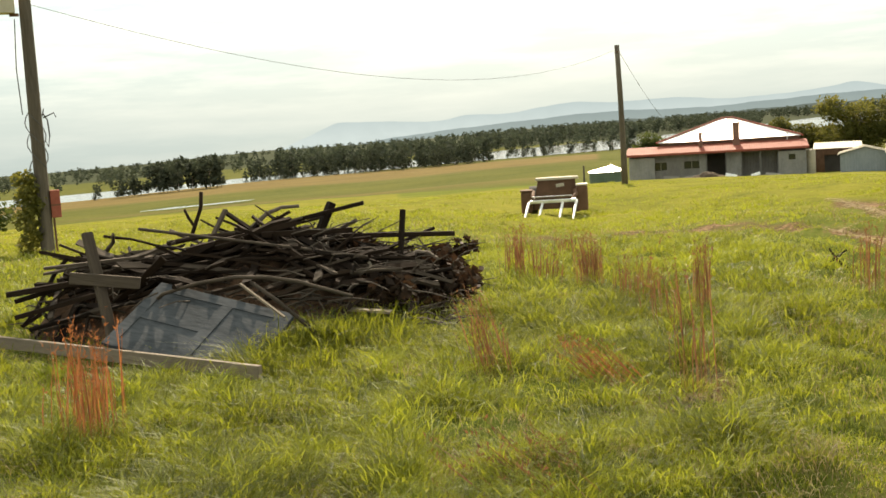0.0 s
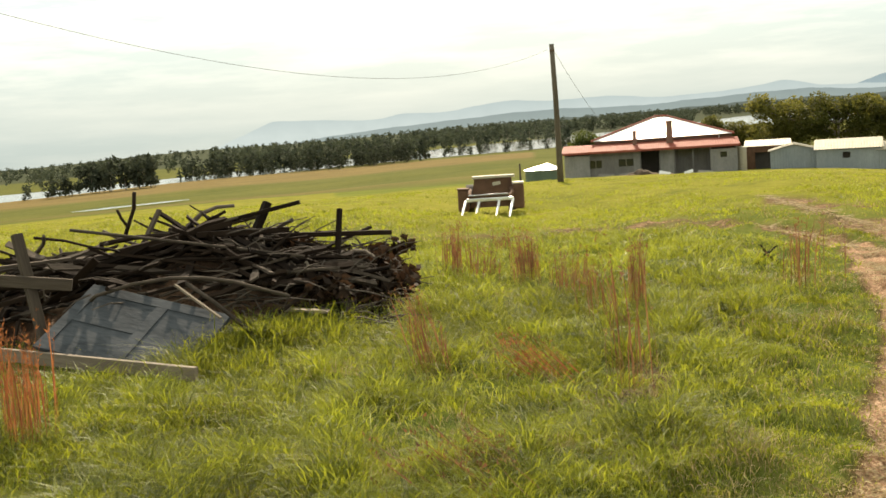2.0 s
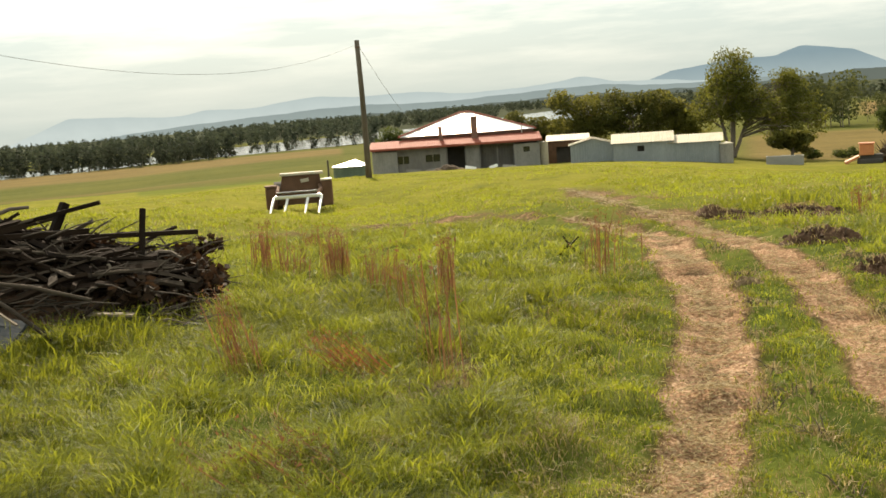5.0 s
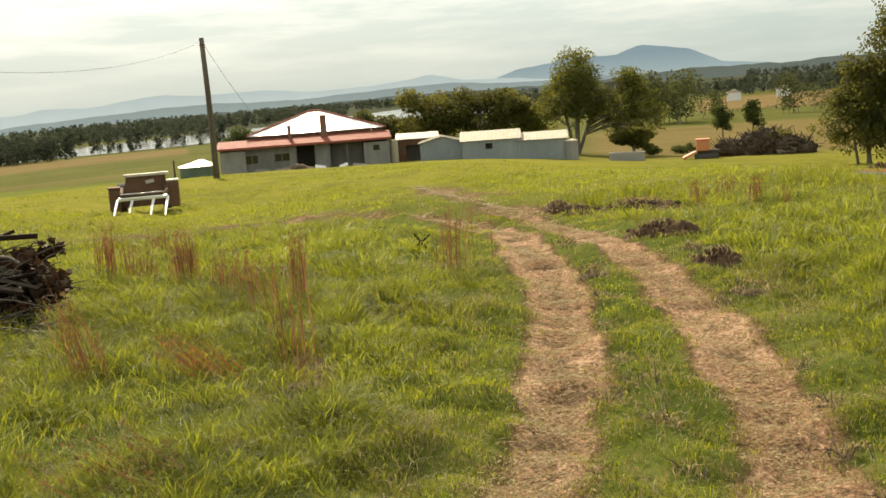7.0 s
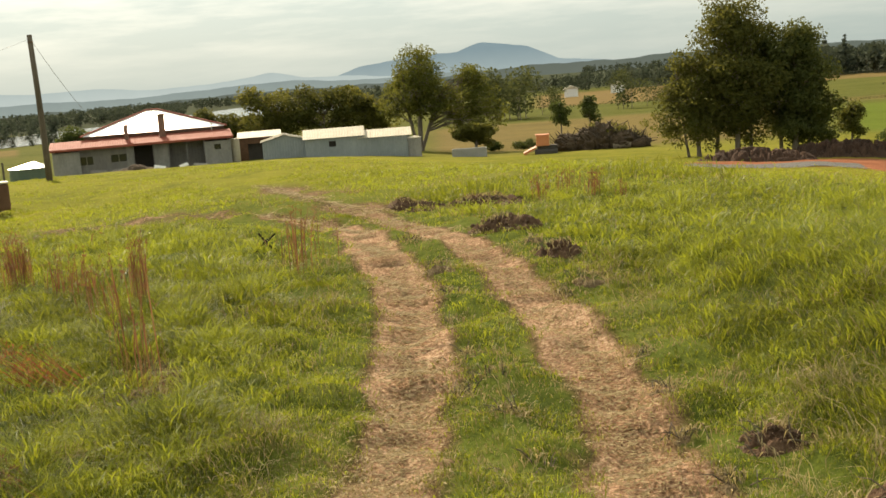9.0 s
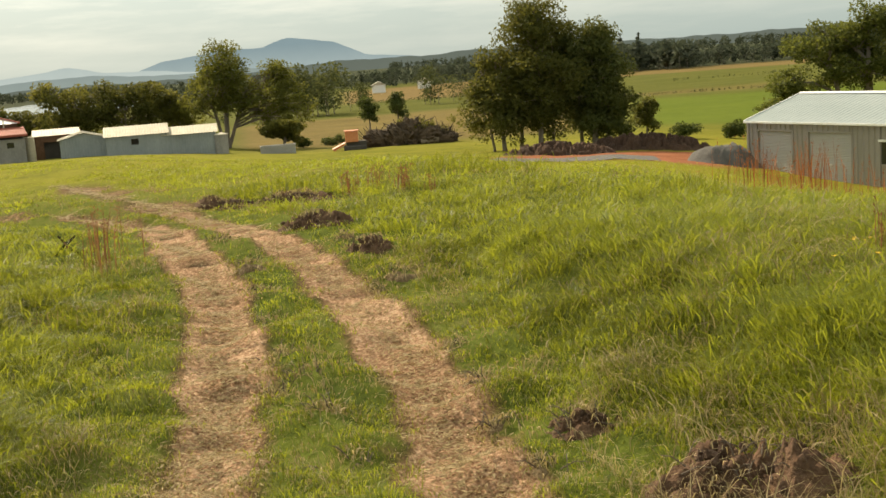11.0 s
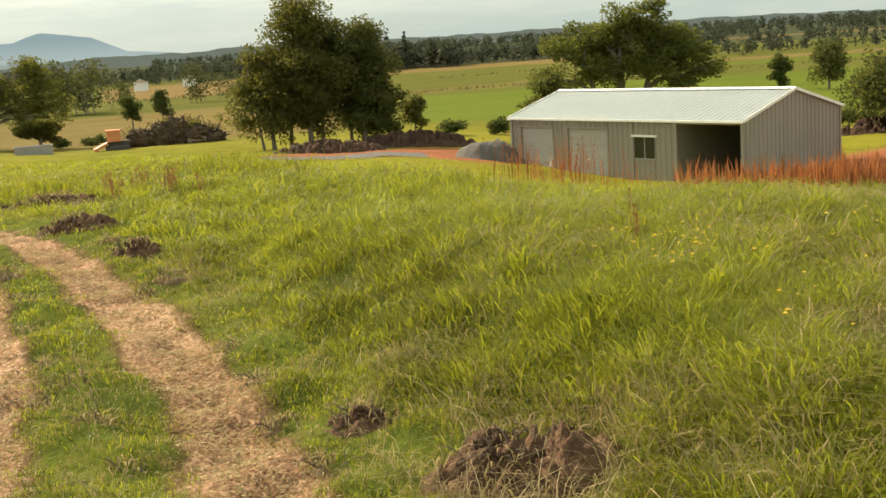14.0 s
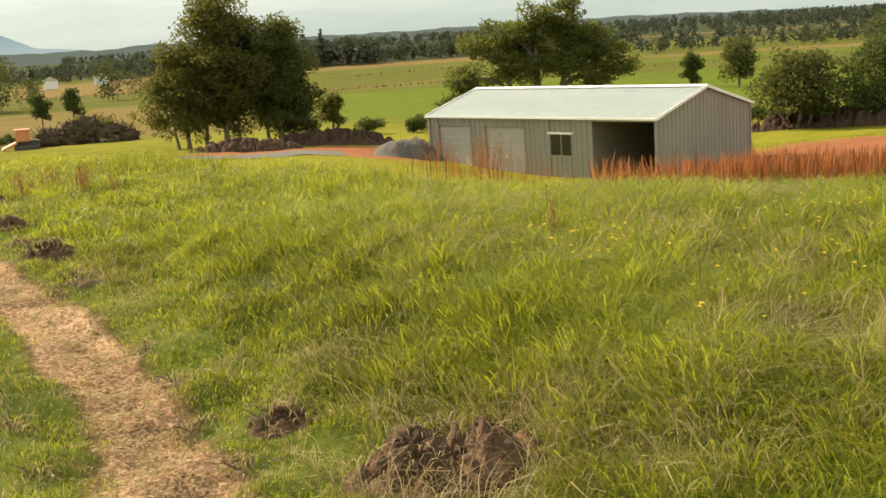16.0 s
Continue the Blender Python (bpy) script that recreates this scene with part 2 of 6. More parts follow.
# ---- mesh helpers ----
def mesh_np(name, verts, faces, mat, tone=None, flat=True, attrs=None):
    """A mesh from arrays of corners and of triangles or quads."""
    me = bpy.data.meshes.new(name)
    verts, faces = np.asarray(verts, np.float32), np.asarray(faces, np.int32)
    k = faces.shape[1]
    me.vertices.add(len(verts))
    me.vertices.foreach_set("co", verts.ravel())
    me.loops.add(faces.size)
    me.loops.foreach_set("vertex_index", faces.ravel())
    me.polygons.add(len(faces))
    me.polygons.foreach_set("loop_start", np.arange(0, faces.size, k, dtype=np.int32))
    me.polygons.foreach_set("loop_total", np.full(len(faces), k, dtype=np.int32))
    if not flat:
        me.polygons.foreach_set("use_smooth", np.ones(len(faces), bool))
    for key, val in ((attrs or {}) | ({"tone": tone} if tone is not None else {})).items():
        a = me.attributes.new(key, "FLOAT", "POINT")
        a.data.foreach_set("value", np.asarray(val, np.float32))
    me.materials.append(mat)
    me.update()
    me.validate()
    return me


def part(name, bm, material, parent=None, label="", smooth_faces=False):
    """One mesh object from a bmesh, under a thing or a part."""
    me = bpy.data.meshes.new(name)
    bmesh.ops.recalc_face_normals(bm, faces=bm.faces)
    if smooth_faces:
        for f in bm.faces:
            f.smooth = True
    bm.to_mesh(me)
    bm.free()
    me.materials.append(material)
    ob = new(name, me)
    if parent is not None:
        ob.parent = parent
    if label:
        ob["label"] = label
    return ob


def share(name, me, parent, m=None):
    ob = new(name, me)
    ob.parent = parent
    if m is not None:
        ob.matrix_basis = m
    return ob


def thing(name, loc, label, category, group="", rz=0.0, kind=""):
    e = new(name)
    e.empty_display_size = 0.3
    e.matrix_basis = pose(*loc, 0, 0, rz)
    return tagged(e, label, category, group, kind)


def box(bm, x0, y0, z0, x1, y1, z1, bevel=0.0, m=None):
    r = bmesh.ops.create_cube(bm, size=1.0)
    vs = r["verts"]
    mm = Matrix.Translation(((x0 + x1) / 2, (y0 + y1) / 2, (z0 + z1) / 2)) @ Matrix.Diagonal((x1 - x0, y1 - y0, z1 - z0, 1))
    bmesh.ops.transform(bm, matrix=(m @ mm) if m else mm, verts=vs)
    if bevel:
        es = list({e for v in vs for e in v.link_edges})
        bmesh.ops.bevel(bm, geom=es, offset=bevel, segments=2, affect="EDGES", profile=0.6)
    return bm


def boxed(*a, **k):
    return box(bmesh.new(), *a, **k)


def tube(bm, pts, radii, sides=8, cap=True):
    """A tapered round bar through points."""
    pts = [Vector(p) for p in pts]
    rings = []
    ref = Vector((0.3, 0.2, 1)).normalized()
    for i, p in enumerate(pts):
        d = (pts[min(i + 1, len(pts) - 1)] - pts[max(i - 1, 0)]).normalized()
        u = d.cross(ref)
        if u.length < 0.05:
            u = d.cross(Vector((1, 0, 0)))
        u.normalize()
        v = d.cross(u)
        r = radii[i] if isinstance(radii, (list, tuple)) else radii
        rings.append([bm.verts.new(p + (u * math.cos(a) + v * math.sin(a)) * r) for a in [2 * math.pi * k / sides for k in range(sides)]])
    for a, b in zip(rings, rings[1:]):
        for k in range(sides):
            bm.faces.new((a[k], a[(k + 1) % sides], b[(k + 1) % sides], b[k]))
    if cap:
        bm.faces.new(rings[0][::-1])
        bm.faces.new(rings[-1])
    return bm


def poly_prism(bm, pts, y0, y1, m=None):
    """A prism with the outline pts (x, z) from y0 to y1."""
    a = [bm.verts.new((x, y0, z)) for x, z in pts]
    b = [bm.verts.new((x, y1, z)) for x, z in pts]
    bm.faces.new(a[::-1])
    bm.faces.new(b)
    n = len(pts)
    for i in range(n):
        bm.faces.new((a[i], a[(i + 1) % n], b[(i + 1) % n], b[i]))
    if m:
        bmesh.ops.transform(bm, matrix=m, verts=a + b)
    return bm


# ---- ground sheet ----
def mat_ground():
    m = Nodes("meadow_soil", 1.0, 0, 0.02)
    big, mid, fine, tiny = m.noise(0.05, 4), m.noise(0.6, 5), m.noise(9.0, 4, 0.65), m.noise(34.0, 4, 0.7)
    green = m.ramp(m.mix(0.5, mid, fine), (0.30, (0.030, 0.044, 0.009)), (0.50, (0.085, 0.105, 0.018)), (0.72, (0.170, 0.155, 0.050)))
    turf = m.mix(0.45, m.noise(0.22, 6, 0.65, (1, 1.6, 1)), m.noise(1.5, 5, 0.7))
    # far turf brightened to yellow-green, standing in for light shining through blades
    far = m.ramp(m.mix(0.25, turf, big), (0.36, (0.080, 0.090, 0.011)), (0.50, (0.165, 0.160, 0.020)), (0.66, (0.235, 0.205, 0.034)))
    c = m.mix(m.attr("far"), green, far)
    plain = m.ramp(m.mix(0.5, big, mid), (0.32, (0.060, 0.072, 0.014)), (0.68, (0.112, 0.108, 0.025)))
    c = m.mix(m.attr("plain"), c, plain)
    floor = m.ramp(m.mix(0.5, big, mid), (0.3, (0.030, 0.038, 0.020)), (0.7, (0.056, 0.064, 0.034)))
    c = m.mix(m.attr("wood"), c, floor)
    tan = m.ramp(m.mix(0.5, big, mid), (0.3, (0.115, 0.080, 0.031)), (0.7, (0.190, 0.132, 0.052)))
    c = m.mix(m.attr("tan"), c, tan)
    lush = m.ramp(m.mix(0.5, big, mid), (0.3, (0.066, 0.092, 0.012)), (0.7, (0.105, 0.134, 0.019)))
    c = m.mix(m.attr("lush"), c, lush)
    earth = m.ramp(m.mix(0.62, m.mix(0.4, mid, fine), tiny), (0.36, (0.095, 0.050, 0.028)), (0.47, (0.25, 0.145, 0.085)), (0.55, (0.40, 0.255, 0.160)), (0.64, (0.58, 0.42, 0.28)))
    edge = m.math("ADD", m.attr("dirt"), m.math("MULTIPLY", m.math("SUBTRACT", m.mix(0.4, m.noise(2.0, 6, 0.75), fine), 0.5), 1.9))
    brown = m.ramp(m.mix(0.5, fine, tiny), (0.35, (0.050, 0.035, 0.016)), (0.65, (0.160, 0.105, 0.050)))
    c = m.mix(m.ramp(edge, (0.16, (0, 0, 0)), (0.42, (1, 1, 1))), c, brown)
    c = m.mix(m.ramp(edge, (0.40, (0, 0, 0)), (0.72, (1, 1, 1))), c, earth)
    red = m.ramp(m.mix(0.5, mid, fine), (0.3, (0.17, 0.062, 0.032)), (0.7, (0.31, 0.125, 0.066)))
    c = m.mix(m.attr("red"), c, red)
    m.colour(c)
    m.bump(m.mix(0.5, mid, m.mix(0.5, fine, tiny)), 0.9, 0.07)
    return m.mat


def rut_fade(x, y):
    """The ruts grow over with grass on the far slope."""
    d = np.hypot(x, y)
    return 1 - 0.62 * smooth(14, 21, d) - 0.38 * smooth(23, 31, d)


def track_edge(x, y, path):
    return off_trail(x, y, path) + 0.10 * waves(x, y, 0.7, 61) + 0.11 * waves(x, y, 2.3, 62) + 0.05 * waves(x, y, 0.33, 63)


def build_ground():
    az = np.radians(np.r_[np.arange(-180, -26, 4.0), np.arange(-26, 80, 0.3), np.arange(80, 180, 4.0)])
    d = np.r_[0.0, np.exp(np.linspace(math.log(0.6), math.log(4600), 300))]
    A, D = np.meshgrid(az, d, indexing="ij")
    x, y = D * np.sin(A), D * np.cos(A)
    z = ground(x, y)
    na, nd = A.shape
    idx = np.arange(na * nd).reshape(na, nd)
    nxt = np.roll(idx, -1, axis=0)
    f = np.stack([idx[:, :-1], idx[:, 1:], nxt[:, 1:], nxt[:, :-1]], -1).reshape(-1, 4)
    deg = np.degrees(A)
    dirt = np.zeros_like(x)
    for path in TRAILS:
        dirt = np.maximum(dirt, (1 - smooth(0.08, 0.46, track_edge(x, y, path))) * rut_fade(x, y))
    # worn cross track and bare scrapes
    for a, dd, ra, rd in SCRAPES:
        q = ((deg - a) / ra) ** 2 + ((D - dd) / rd) ** 2
        dirt = np.maximum(dirt, 0.44 * (1 - smooth(0.2, 1.3, q)))

    def span(v, a, b, soft):
        return smooth(a, a + soft, v) * (1 - smooth(b - soft, b, v))

    red = smooth(0.2, 0.5, 1 - ((deg - 48) / 9.0) ** 2 - ((D - 67) / 11.0) ** 2) + smooth(0.1, 0.4, 1 - ((deg - 78) / 11) ** 2 - ((D - 58) / 13) ** 2)
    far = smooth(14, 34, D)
    tan = (0.85 * span(D, 330, 620, 50) * (deg < 8) + 0.5 * span(D, 150, 220, 30) * (deg < 6)
           + span(D, 480, 900, 25) * span(deg, 33, 47, 1.0)
           + 0.75 * span(D, 100, 330, 40) * span(deg, 27.5, 47, 1.5)
           + 0.9 * span(D, 640, 790, 20) * span(deg, 46, 58, 1.0)
           + 0.9 * span(D, 440, 500, 15) * span(deg, 60, 90, 3)
           + 0.5 * span(D, 290, 360, 20) * span(deg, 46, 57, 1.5))
    lush = span(D, 110, 290, 20) * span(deg, 47.5, 90, 2) + 0.8 * span(D, 370, 430, 15) * span(deg, 58, 90, 2) + 0.7 * span(D, 70, 150, 15) * (deg < 9) * (deg > -2)
    wood = smooth(1000, 1080, D) + span(D, 745, 1010, 15) * span(deg, 37, 60, 1.0) + span(D, 900, 1010, 15) * span(deg, 59, 90, 1)
    tan = tan + 0.7 * span(D, 1150, 1290, 20) * span(deg, 58, 90, 4)
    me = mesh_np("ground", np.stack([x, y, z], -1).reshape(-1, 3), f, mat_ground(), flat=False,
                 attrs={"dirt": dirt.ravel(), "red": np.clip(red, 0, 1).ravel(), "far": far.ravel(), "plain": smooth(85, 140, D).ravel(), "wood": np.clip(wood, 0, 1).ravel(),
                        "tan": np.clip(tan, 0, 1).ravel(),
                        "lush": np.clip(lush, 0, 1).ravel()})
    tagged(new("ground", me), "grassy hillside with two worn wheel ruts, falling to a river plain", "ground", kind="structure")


# bearing, distance, half spans of the bare scrapes
SCRAPES = ((9, 21.6, 9, 1.1), (20.5, 26, 1.6, 2.2), (22.5, 23.5, 2.5, 1.2), (30.5, 19.5, 1.6, 1.5), (5.3, 9.2, 1.0, 0.5), (13.4, 8.2, 1.5, 0.5), (24, 19, 3, 1.5))
build_ground()


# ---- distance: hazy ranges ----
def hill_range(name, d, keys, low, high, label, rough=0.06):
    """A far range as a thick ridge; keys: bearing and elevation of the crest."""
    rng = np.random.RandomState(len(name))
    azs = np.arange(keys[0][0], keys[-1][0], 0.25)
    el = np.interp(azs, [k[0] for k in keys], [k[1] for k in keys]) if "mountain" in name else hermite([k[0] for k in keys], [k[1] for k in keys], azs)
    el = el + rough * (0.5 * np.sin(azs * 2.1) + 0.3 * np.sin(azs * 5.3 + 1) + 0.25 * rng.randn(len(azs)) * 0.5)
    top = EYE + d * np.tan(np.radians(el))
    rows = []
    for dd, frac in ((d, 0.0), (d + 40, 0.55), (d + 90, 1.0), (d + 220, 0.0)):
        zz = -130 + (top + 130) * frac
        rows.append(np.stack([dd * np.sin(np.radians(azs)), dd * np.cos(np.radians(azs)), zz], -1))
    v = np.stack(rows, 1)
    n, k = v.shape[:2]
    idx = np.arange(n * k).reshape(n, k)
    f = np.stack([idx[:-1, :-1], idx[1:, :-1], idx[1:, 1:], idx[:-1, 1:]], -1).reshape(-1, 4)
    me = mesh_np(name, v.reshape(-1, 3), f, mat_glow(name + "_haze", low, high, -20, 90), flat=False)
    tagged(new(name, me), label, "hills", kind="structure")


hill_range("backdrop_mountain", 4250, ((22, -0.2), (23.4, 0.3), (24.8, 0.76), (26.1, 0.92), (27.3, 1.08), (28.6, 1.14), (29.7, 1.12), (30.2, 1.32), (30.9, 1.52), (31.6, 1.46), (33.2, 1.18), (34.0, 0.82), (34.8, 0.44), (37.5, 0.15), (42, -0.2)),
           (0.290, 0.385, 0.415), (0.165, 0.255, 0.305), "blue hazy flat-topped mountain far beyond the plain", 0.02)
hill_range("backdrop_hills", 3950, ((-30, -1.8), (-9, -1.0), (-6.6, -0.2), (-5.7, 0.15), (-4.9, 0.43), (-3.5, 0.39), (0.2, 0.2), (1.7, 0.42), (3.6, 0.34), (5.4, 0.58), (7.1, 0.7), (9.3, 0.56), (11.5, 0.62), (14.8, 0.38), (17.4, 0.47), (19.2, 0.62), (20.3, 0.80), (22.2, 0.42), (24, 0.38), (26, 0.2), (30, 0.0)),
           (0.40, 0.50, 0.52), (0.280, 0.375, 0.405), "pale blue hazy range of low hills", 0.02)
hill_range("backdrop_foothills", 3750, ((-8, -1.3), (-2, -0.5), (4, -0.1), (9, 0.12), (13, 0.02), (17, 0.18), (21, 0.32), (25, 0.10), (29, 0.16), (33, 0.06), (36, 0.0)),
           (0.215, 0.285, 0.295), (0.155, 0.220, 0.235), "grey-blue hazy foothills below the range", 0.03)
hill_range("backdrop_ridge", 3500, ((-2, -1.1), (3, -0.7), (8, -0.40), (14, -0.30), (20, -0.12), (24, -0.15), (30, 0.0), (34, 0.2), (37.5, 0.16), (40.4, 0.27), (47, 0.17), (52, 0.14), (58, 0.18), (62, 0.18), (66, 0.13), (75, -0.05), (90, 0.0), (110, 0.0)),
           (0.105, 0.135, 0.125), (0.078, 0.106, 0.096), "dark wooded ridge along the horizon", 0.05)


# ---- river ----
def mat_water():
    m = Nodes("river_water", 0.12, 0, 0.5)
    m.colour((0.10, 0.12, 0.12))
    m.bump(m.noise(0.5, 4, 0.6, (1, 4, 1)), 0.12, 0.3)
    return m.mat


WATER = mat_water()


def reach(name, keys, z, label):
    azs = np.arange(keys[0][0], keys[-1][0] + 0.01, 0.5)
    a = hermite([k[0] for k in keys], [k[1] for k in keys], azs)
    b = hermite([k[0] for k in keys], [k[2] for k in keys], azs)
    s, c = np.sin(np.radians(azs)), np.cos(np.radians(azs))
    v = np.stack([np.stack([a * s, a * c, a * 0 + z], -1), np.stack([b * s, b * c, b * 0 + z], -1)], 1)
    idx = np.arange(len(azs) * 2).reshape(-1, 2)
    f = np.stack([idx[:-1, 0], idx[1:, 0], idx[1:, 1], idx[:-1, 1]], -1)
    tagged(new(name, mesh_np(name, v.reshape(-1, 3), f, WATER)), label, "river", kind="structure")


reach("river_water", ((-60, 470, 540), (-20, 500, 580), (-10, 545, 640), (0, 650, 800), (8, 710, 960), (15, 820, 1200), (20, 900, 1650), (26, 1100, 1750)), -20.6,
      "wide pale river reflecting the bright sky")


# ---- foliage ----
def leaf_cloud(centres, radii, n, size, rng, shell=0.55, droop=0.0):
    """Quads of leaf sprays through ellipsoid clumps; returns corners, faces, tones."""
    centres, radii = np.asarray(centres, float), np.asarray(radii, float)
    vol = radii.prod(1) ** (2 / 3)
    pick = rng.choice(len(centres), n, p=vol / vol.sum())
    u = rng.randn(n, 3)
    u /= np.linalg.norm(u, axis=1)[:, None]
    rad = np.where(rng.rand(n) < shell, rng.uniform(0.7, 1.12, n) + 0.25 * (rng.rand(n) < 0.12), rng.uniform(0, 1, n) ** 0.5)
    p = centres[pick] + u * radii[pick] * rad[:, None]
    s = size * rng.uniform(0.6, 1.4, n)
    a = rng.randn(n, 3)
    a[:, 2] = a[:, 2] * 0.6 - droop
    a /= np.linalg.norm(a, axis=1)[:, None]
    b = np.cross(a, rng.randn(n, 3))
    b /= np.linalg.norm(b, axis=1)[:, None] + 1e-6
    L, Wd = (s * 0.5)[:, None] * a, (s * 0.26)[:, None] * b
    v = np.stack([p - L, p + Wd - L * 0.1, p + L, p - Wd + L * 0.15], 1).reshape(-1, 3)
    f = np.arange(n * 4).reshape(-1, 4)
    # inner leaves get a darker tone: shade within the clump put into colour
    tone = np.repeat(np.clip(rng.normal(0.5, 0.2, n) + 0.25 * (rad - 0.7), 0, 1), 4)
    return v, f, tone


BARK = mat_mottled("grey_bark", (0.10, 0.085, 0.065), (0.24, 0.20, 0.16), 4, 0.95, fine=25, bump=0.6, stretch=(1, 1, 0.25))
BARK_PALE = mat_mottled("pale_bark", (0.20, 0.17, 0.13), (0.40, 0.36, 0.30), 3, 0.9, fine=20, bump=0.4, stretch=(1, 1, 0.25))
LEAF_GUM = mat_leaf("gum_leaf", (0.028, 0.042, 0.014), (0.095, 0.110, 0.034), (0.20, 0.20, 0.045), 0.34)
# lit copy of the gum leaf: sun on the foliage put into the colour
LEAF_GUM_LIT = mat_leaf("gum_leaf_sunlit", (0.030, 0.040, 0.011), (0.100, 0.102, 0.028), (0.21, 0.20, 0.04), 0.36)
LEAF_DARK = mat_leaf("dark_leaf", (0.022, 0.036, 0.012), (0.078, 0.100, 0.028), (0.16, 0.19, 0.04), 0.32)
LEAF_SOFT = mat_leaf("soft_green_leaf", (0.034, 0.046, 0.011), (0.105, 0.112, 0.026), (0.23, 0.23, 0.04), 0.42)
LEAF_OLIVE = mat_leaf("olive_leaf", (0.050, 0.058, 0.015), (0.14, 0.135, 0.038), (0.28, 0.26, 0.05), 0.40)
# far leaves greyed and paled: the haze of distance put into their colour
LEAF_HAZE = mat_leaf("far_forest_leaf", (0.042, 0.052, 0.038), (0.085, 0.096, 0.064), (0.10, 0.12, 0.07), 0.25, 1.0)
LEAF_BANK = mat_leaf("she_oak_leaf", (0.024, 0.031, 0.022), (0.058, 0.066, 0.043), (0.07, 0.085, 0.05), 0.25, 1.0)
LEAF_PAD = mat_leaf("paddock_tree_leaf", (0.030, 0.040, 0.018), (0.082, 0.095, 0.040), (0.15, 0.16, 0.05), 0.3, 1.0)
LEAF_FIG = mat_leaf("fig_leaf", (0.026, 0.040, 0.011), (0.115, 0.128, 0.034), (0.24, 0.26, 0.05), 0.36)


def tree(name, az, d, stems, clumps, n, leaf, mat, label, bark=BARK, seed=1, group="", scatter=0.5, split=8, droop=0.1, tight=1.0):
    """A tree: stems (base x, base y, radius, height, lean x, lean y) that fork to leaf clumps (x, y, z, rx, ry, rz)."""
    rng = np.random.RandomState(seed)
    base = spot(az, d)
    e = thing(name, base, label, "tree", group, rz=-az)
    cs, rs, limbs = [], [], bmesh.new()
    for cx, cy, cz, rx, ry, rz in clumps:
        s = min(stems, key=lambda q: math.hypot(q[0] + q[4] - cx, q[1] + q[5] - cy))
        f = min(0.85, max(0.3, 0.75 * cz / s[3]))
        p0 = Vector((s[0] + s[4] * f, s[1] + s[5] * f, s[3] * f))
        p2 = Vector((cx, cy, cz))
        p1 = p0.lerp(p2, 0.5) + Vector((rng.uniform(-.3, .3), rng.uniform(-.3, .3), 0.12 * (p2 - p0).length))
        tube(limbs, [p0, p0.lerp(p1, 0.6), p1, p1.lerp(p2, 0.6), p2], [s[2] * 0.5, s[2] * 0.42, s[2] * 0.34, s[2] * 0.22, s[2] * 0.1], 6)
        for _ in range(split):
            u = rng.randn(3)
            u /= np.linalg.norm(u)
            q = np.array([cx, cy, cz]) + u * np.array([rx, ry, rz]) * rng.uniform(0.45, 0.95)
            k = rng.uniform(0.42, 0.78) * (1 + 0.3 * scatter) * tight
            cs.append(q)
            rs.append((rx * k, ry * k, rz * k * 0.85))
            tube(limbs, [p1.lerp(p2, 0.5), p1.lerp(Vector(q), 0.75) + Vector((0, 0, 0.1)), q], [s[2] * 0.2, s[2] * 0.12, 0.015], 5)
    part("branchwork", limbs, bark, e)
    for sx, sy, r, h, lx, ly in stems:
        bm = bmesh.new()
        pts = [(sx + lx * q + 0.06 * h * 0.2 * math.sin(5 * q + sx), sy + ly * q, h * q - 0.25 * (q == 0)) for q in (0, 0.04, 0.2, 0.45, 0.7, 0.9)]
        tube(bm, pts, [r * 1.5, r * 1.08, r * 0.92, r * 0.75, r * 0.5, r * 0.2], 9)
        part("trunk", bm, bark, e, smooth_faces=True)
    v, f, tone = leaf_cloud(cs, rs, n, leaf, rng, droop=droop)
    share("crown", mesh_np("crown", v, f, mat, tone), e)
    return e


def crown(rng, n, cx, cy, z0, z1, r, fill=0.9):
    """Clumps spread over a rounded crown between two heights."""
    out = []
    for i in range(n):
        t = (i + 0.5) / n
        z = z0 + (z1 - z0) * t
        w = r * math.sqrt(max(0.12, 1 - (2 * t - 0.85) ** 2)) * fill
        a = i * 2.4 + rng.uniform(-.4, .4)
        q = rng.uniform(0.25, 0.8)
        s = r * rng.uniform(0.42, 0.62)
        out.append((cx + w * q * math.cos(a), cy + w * q * math.sin(a), z, s, s, s * 0.8))
    return out


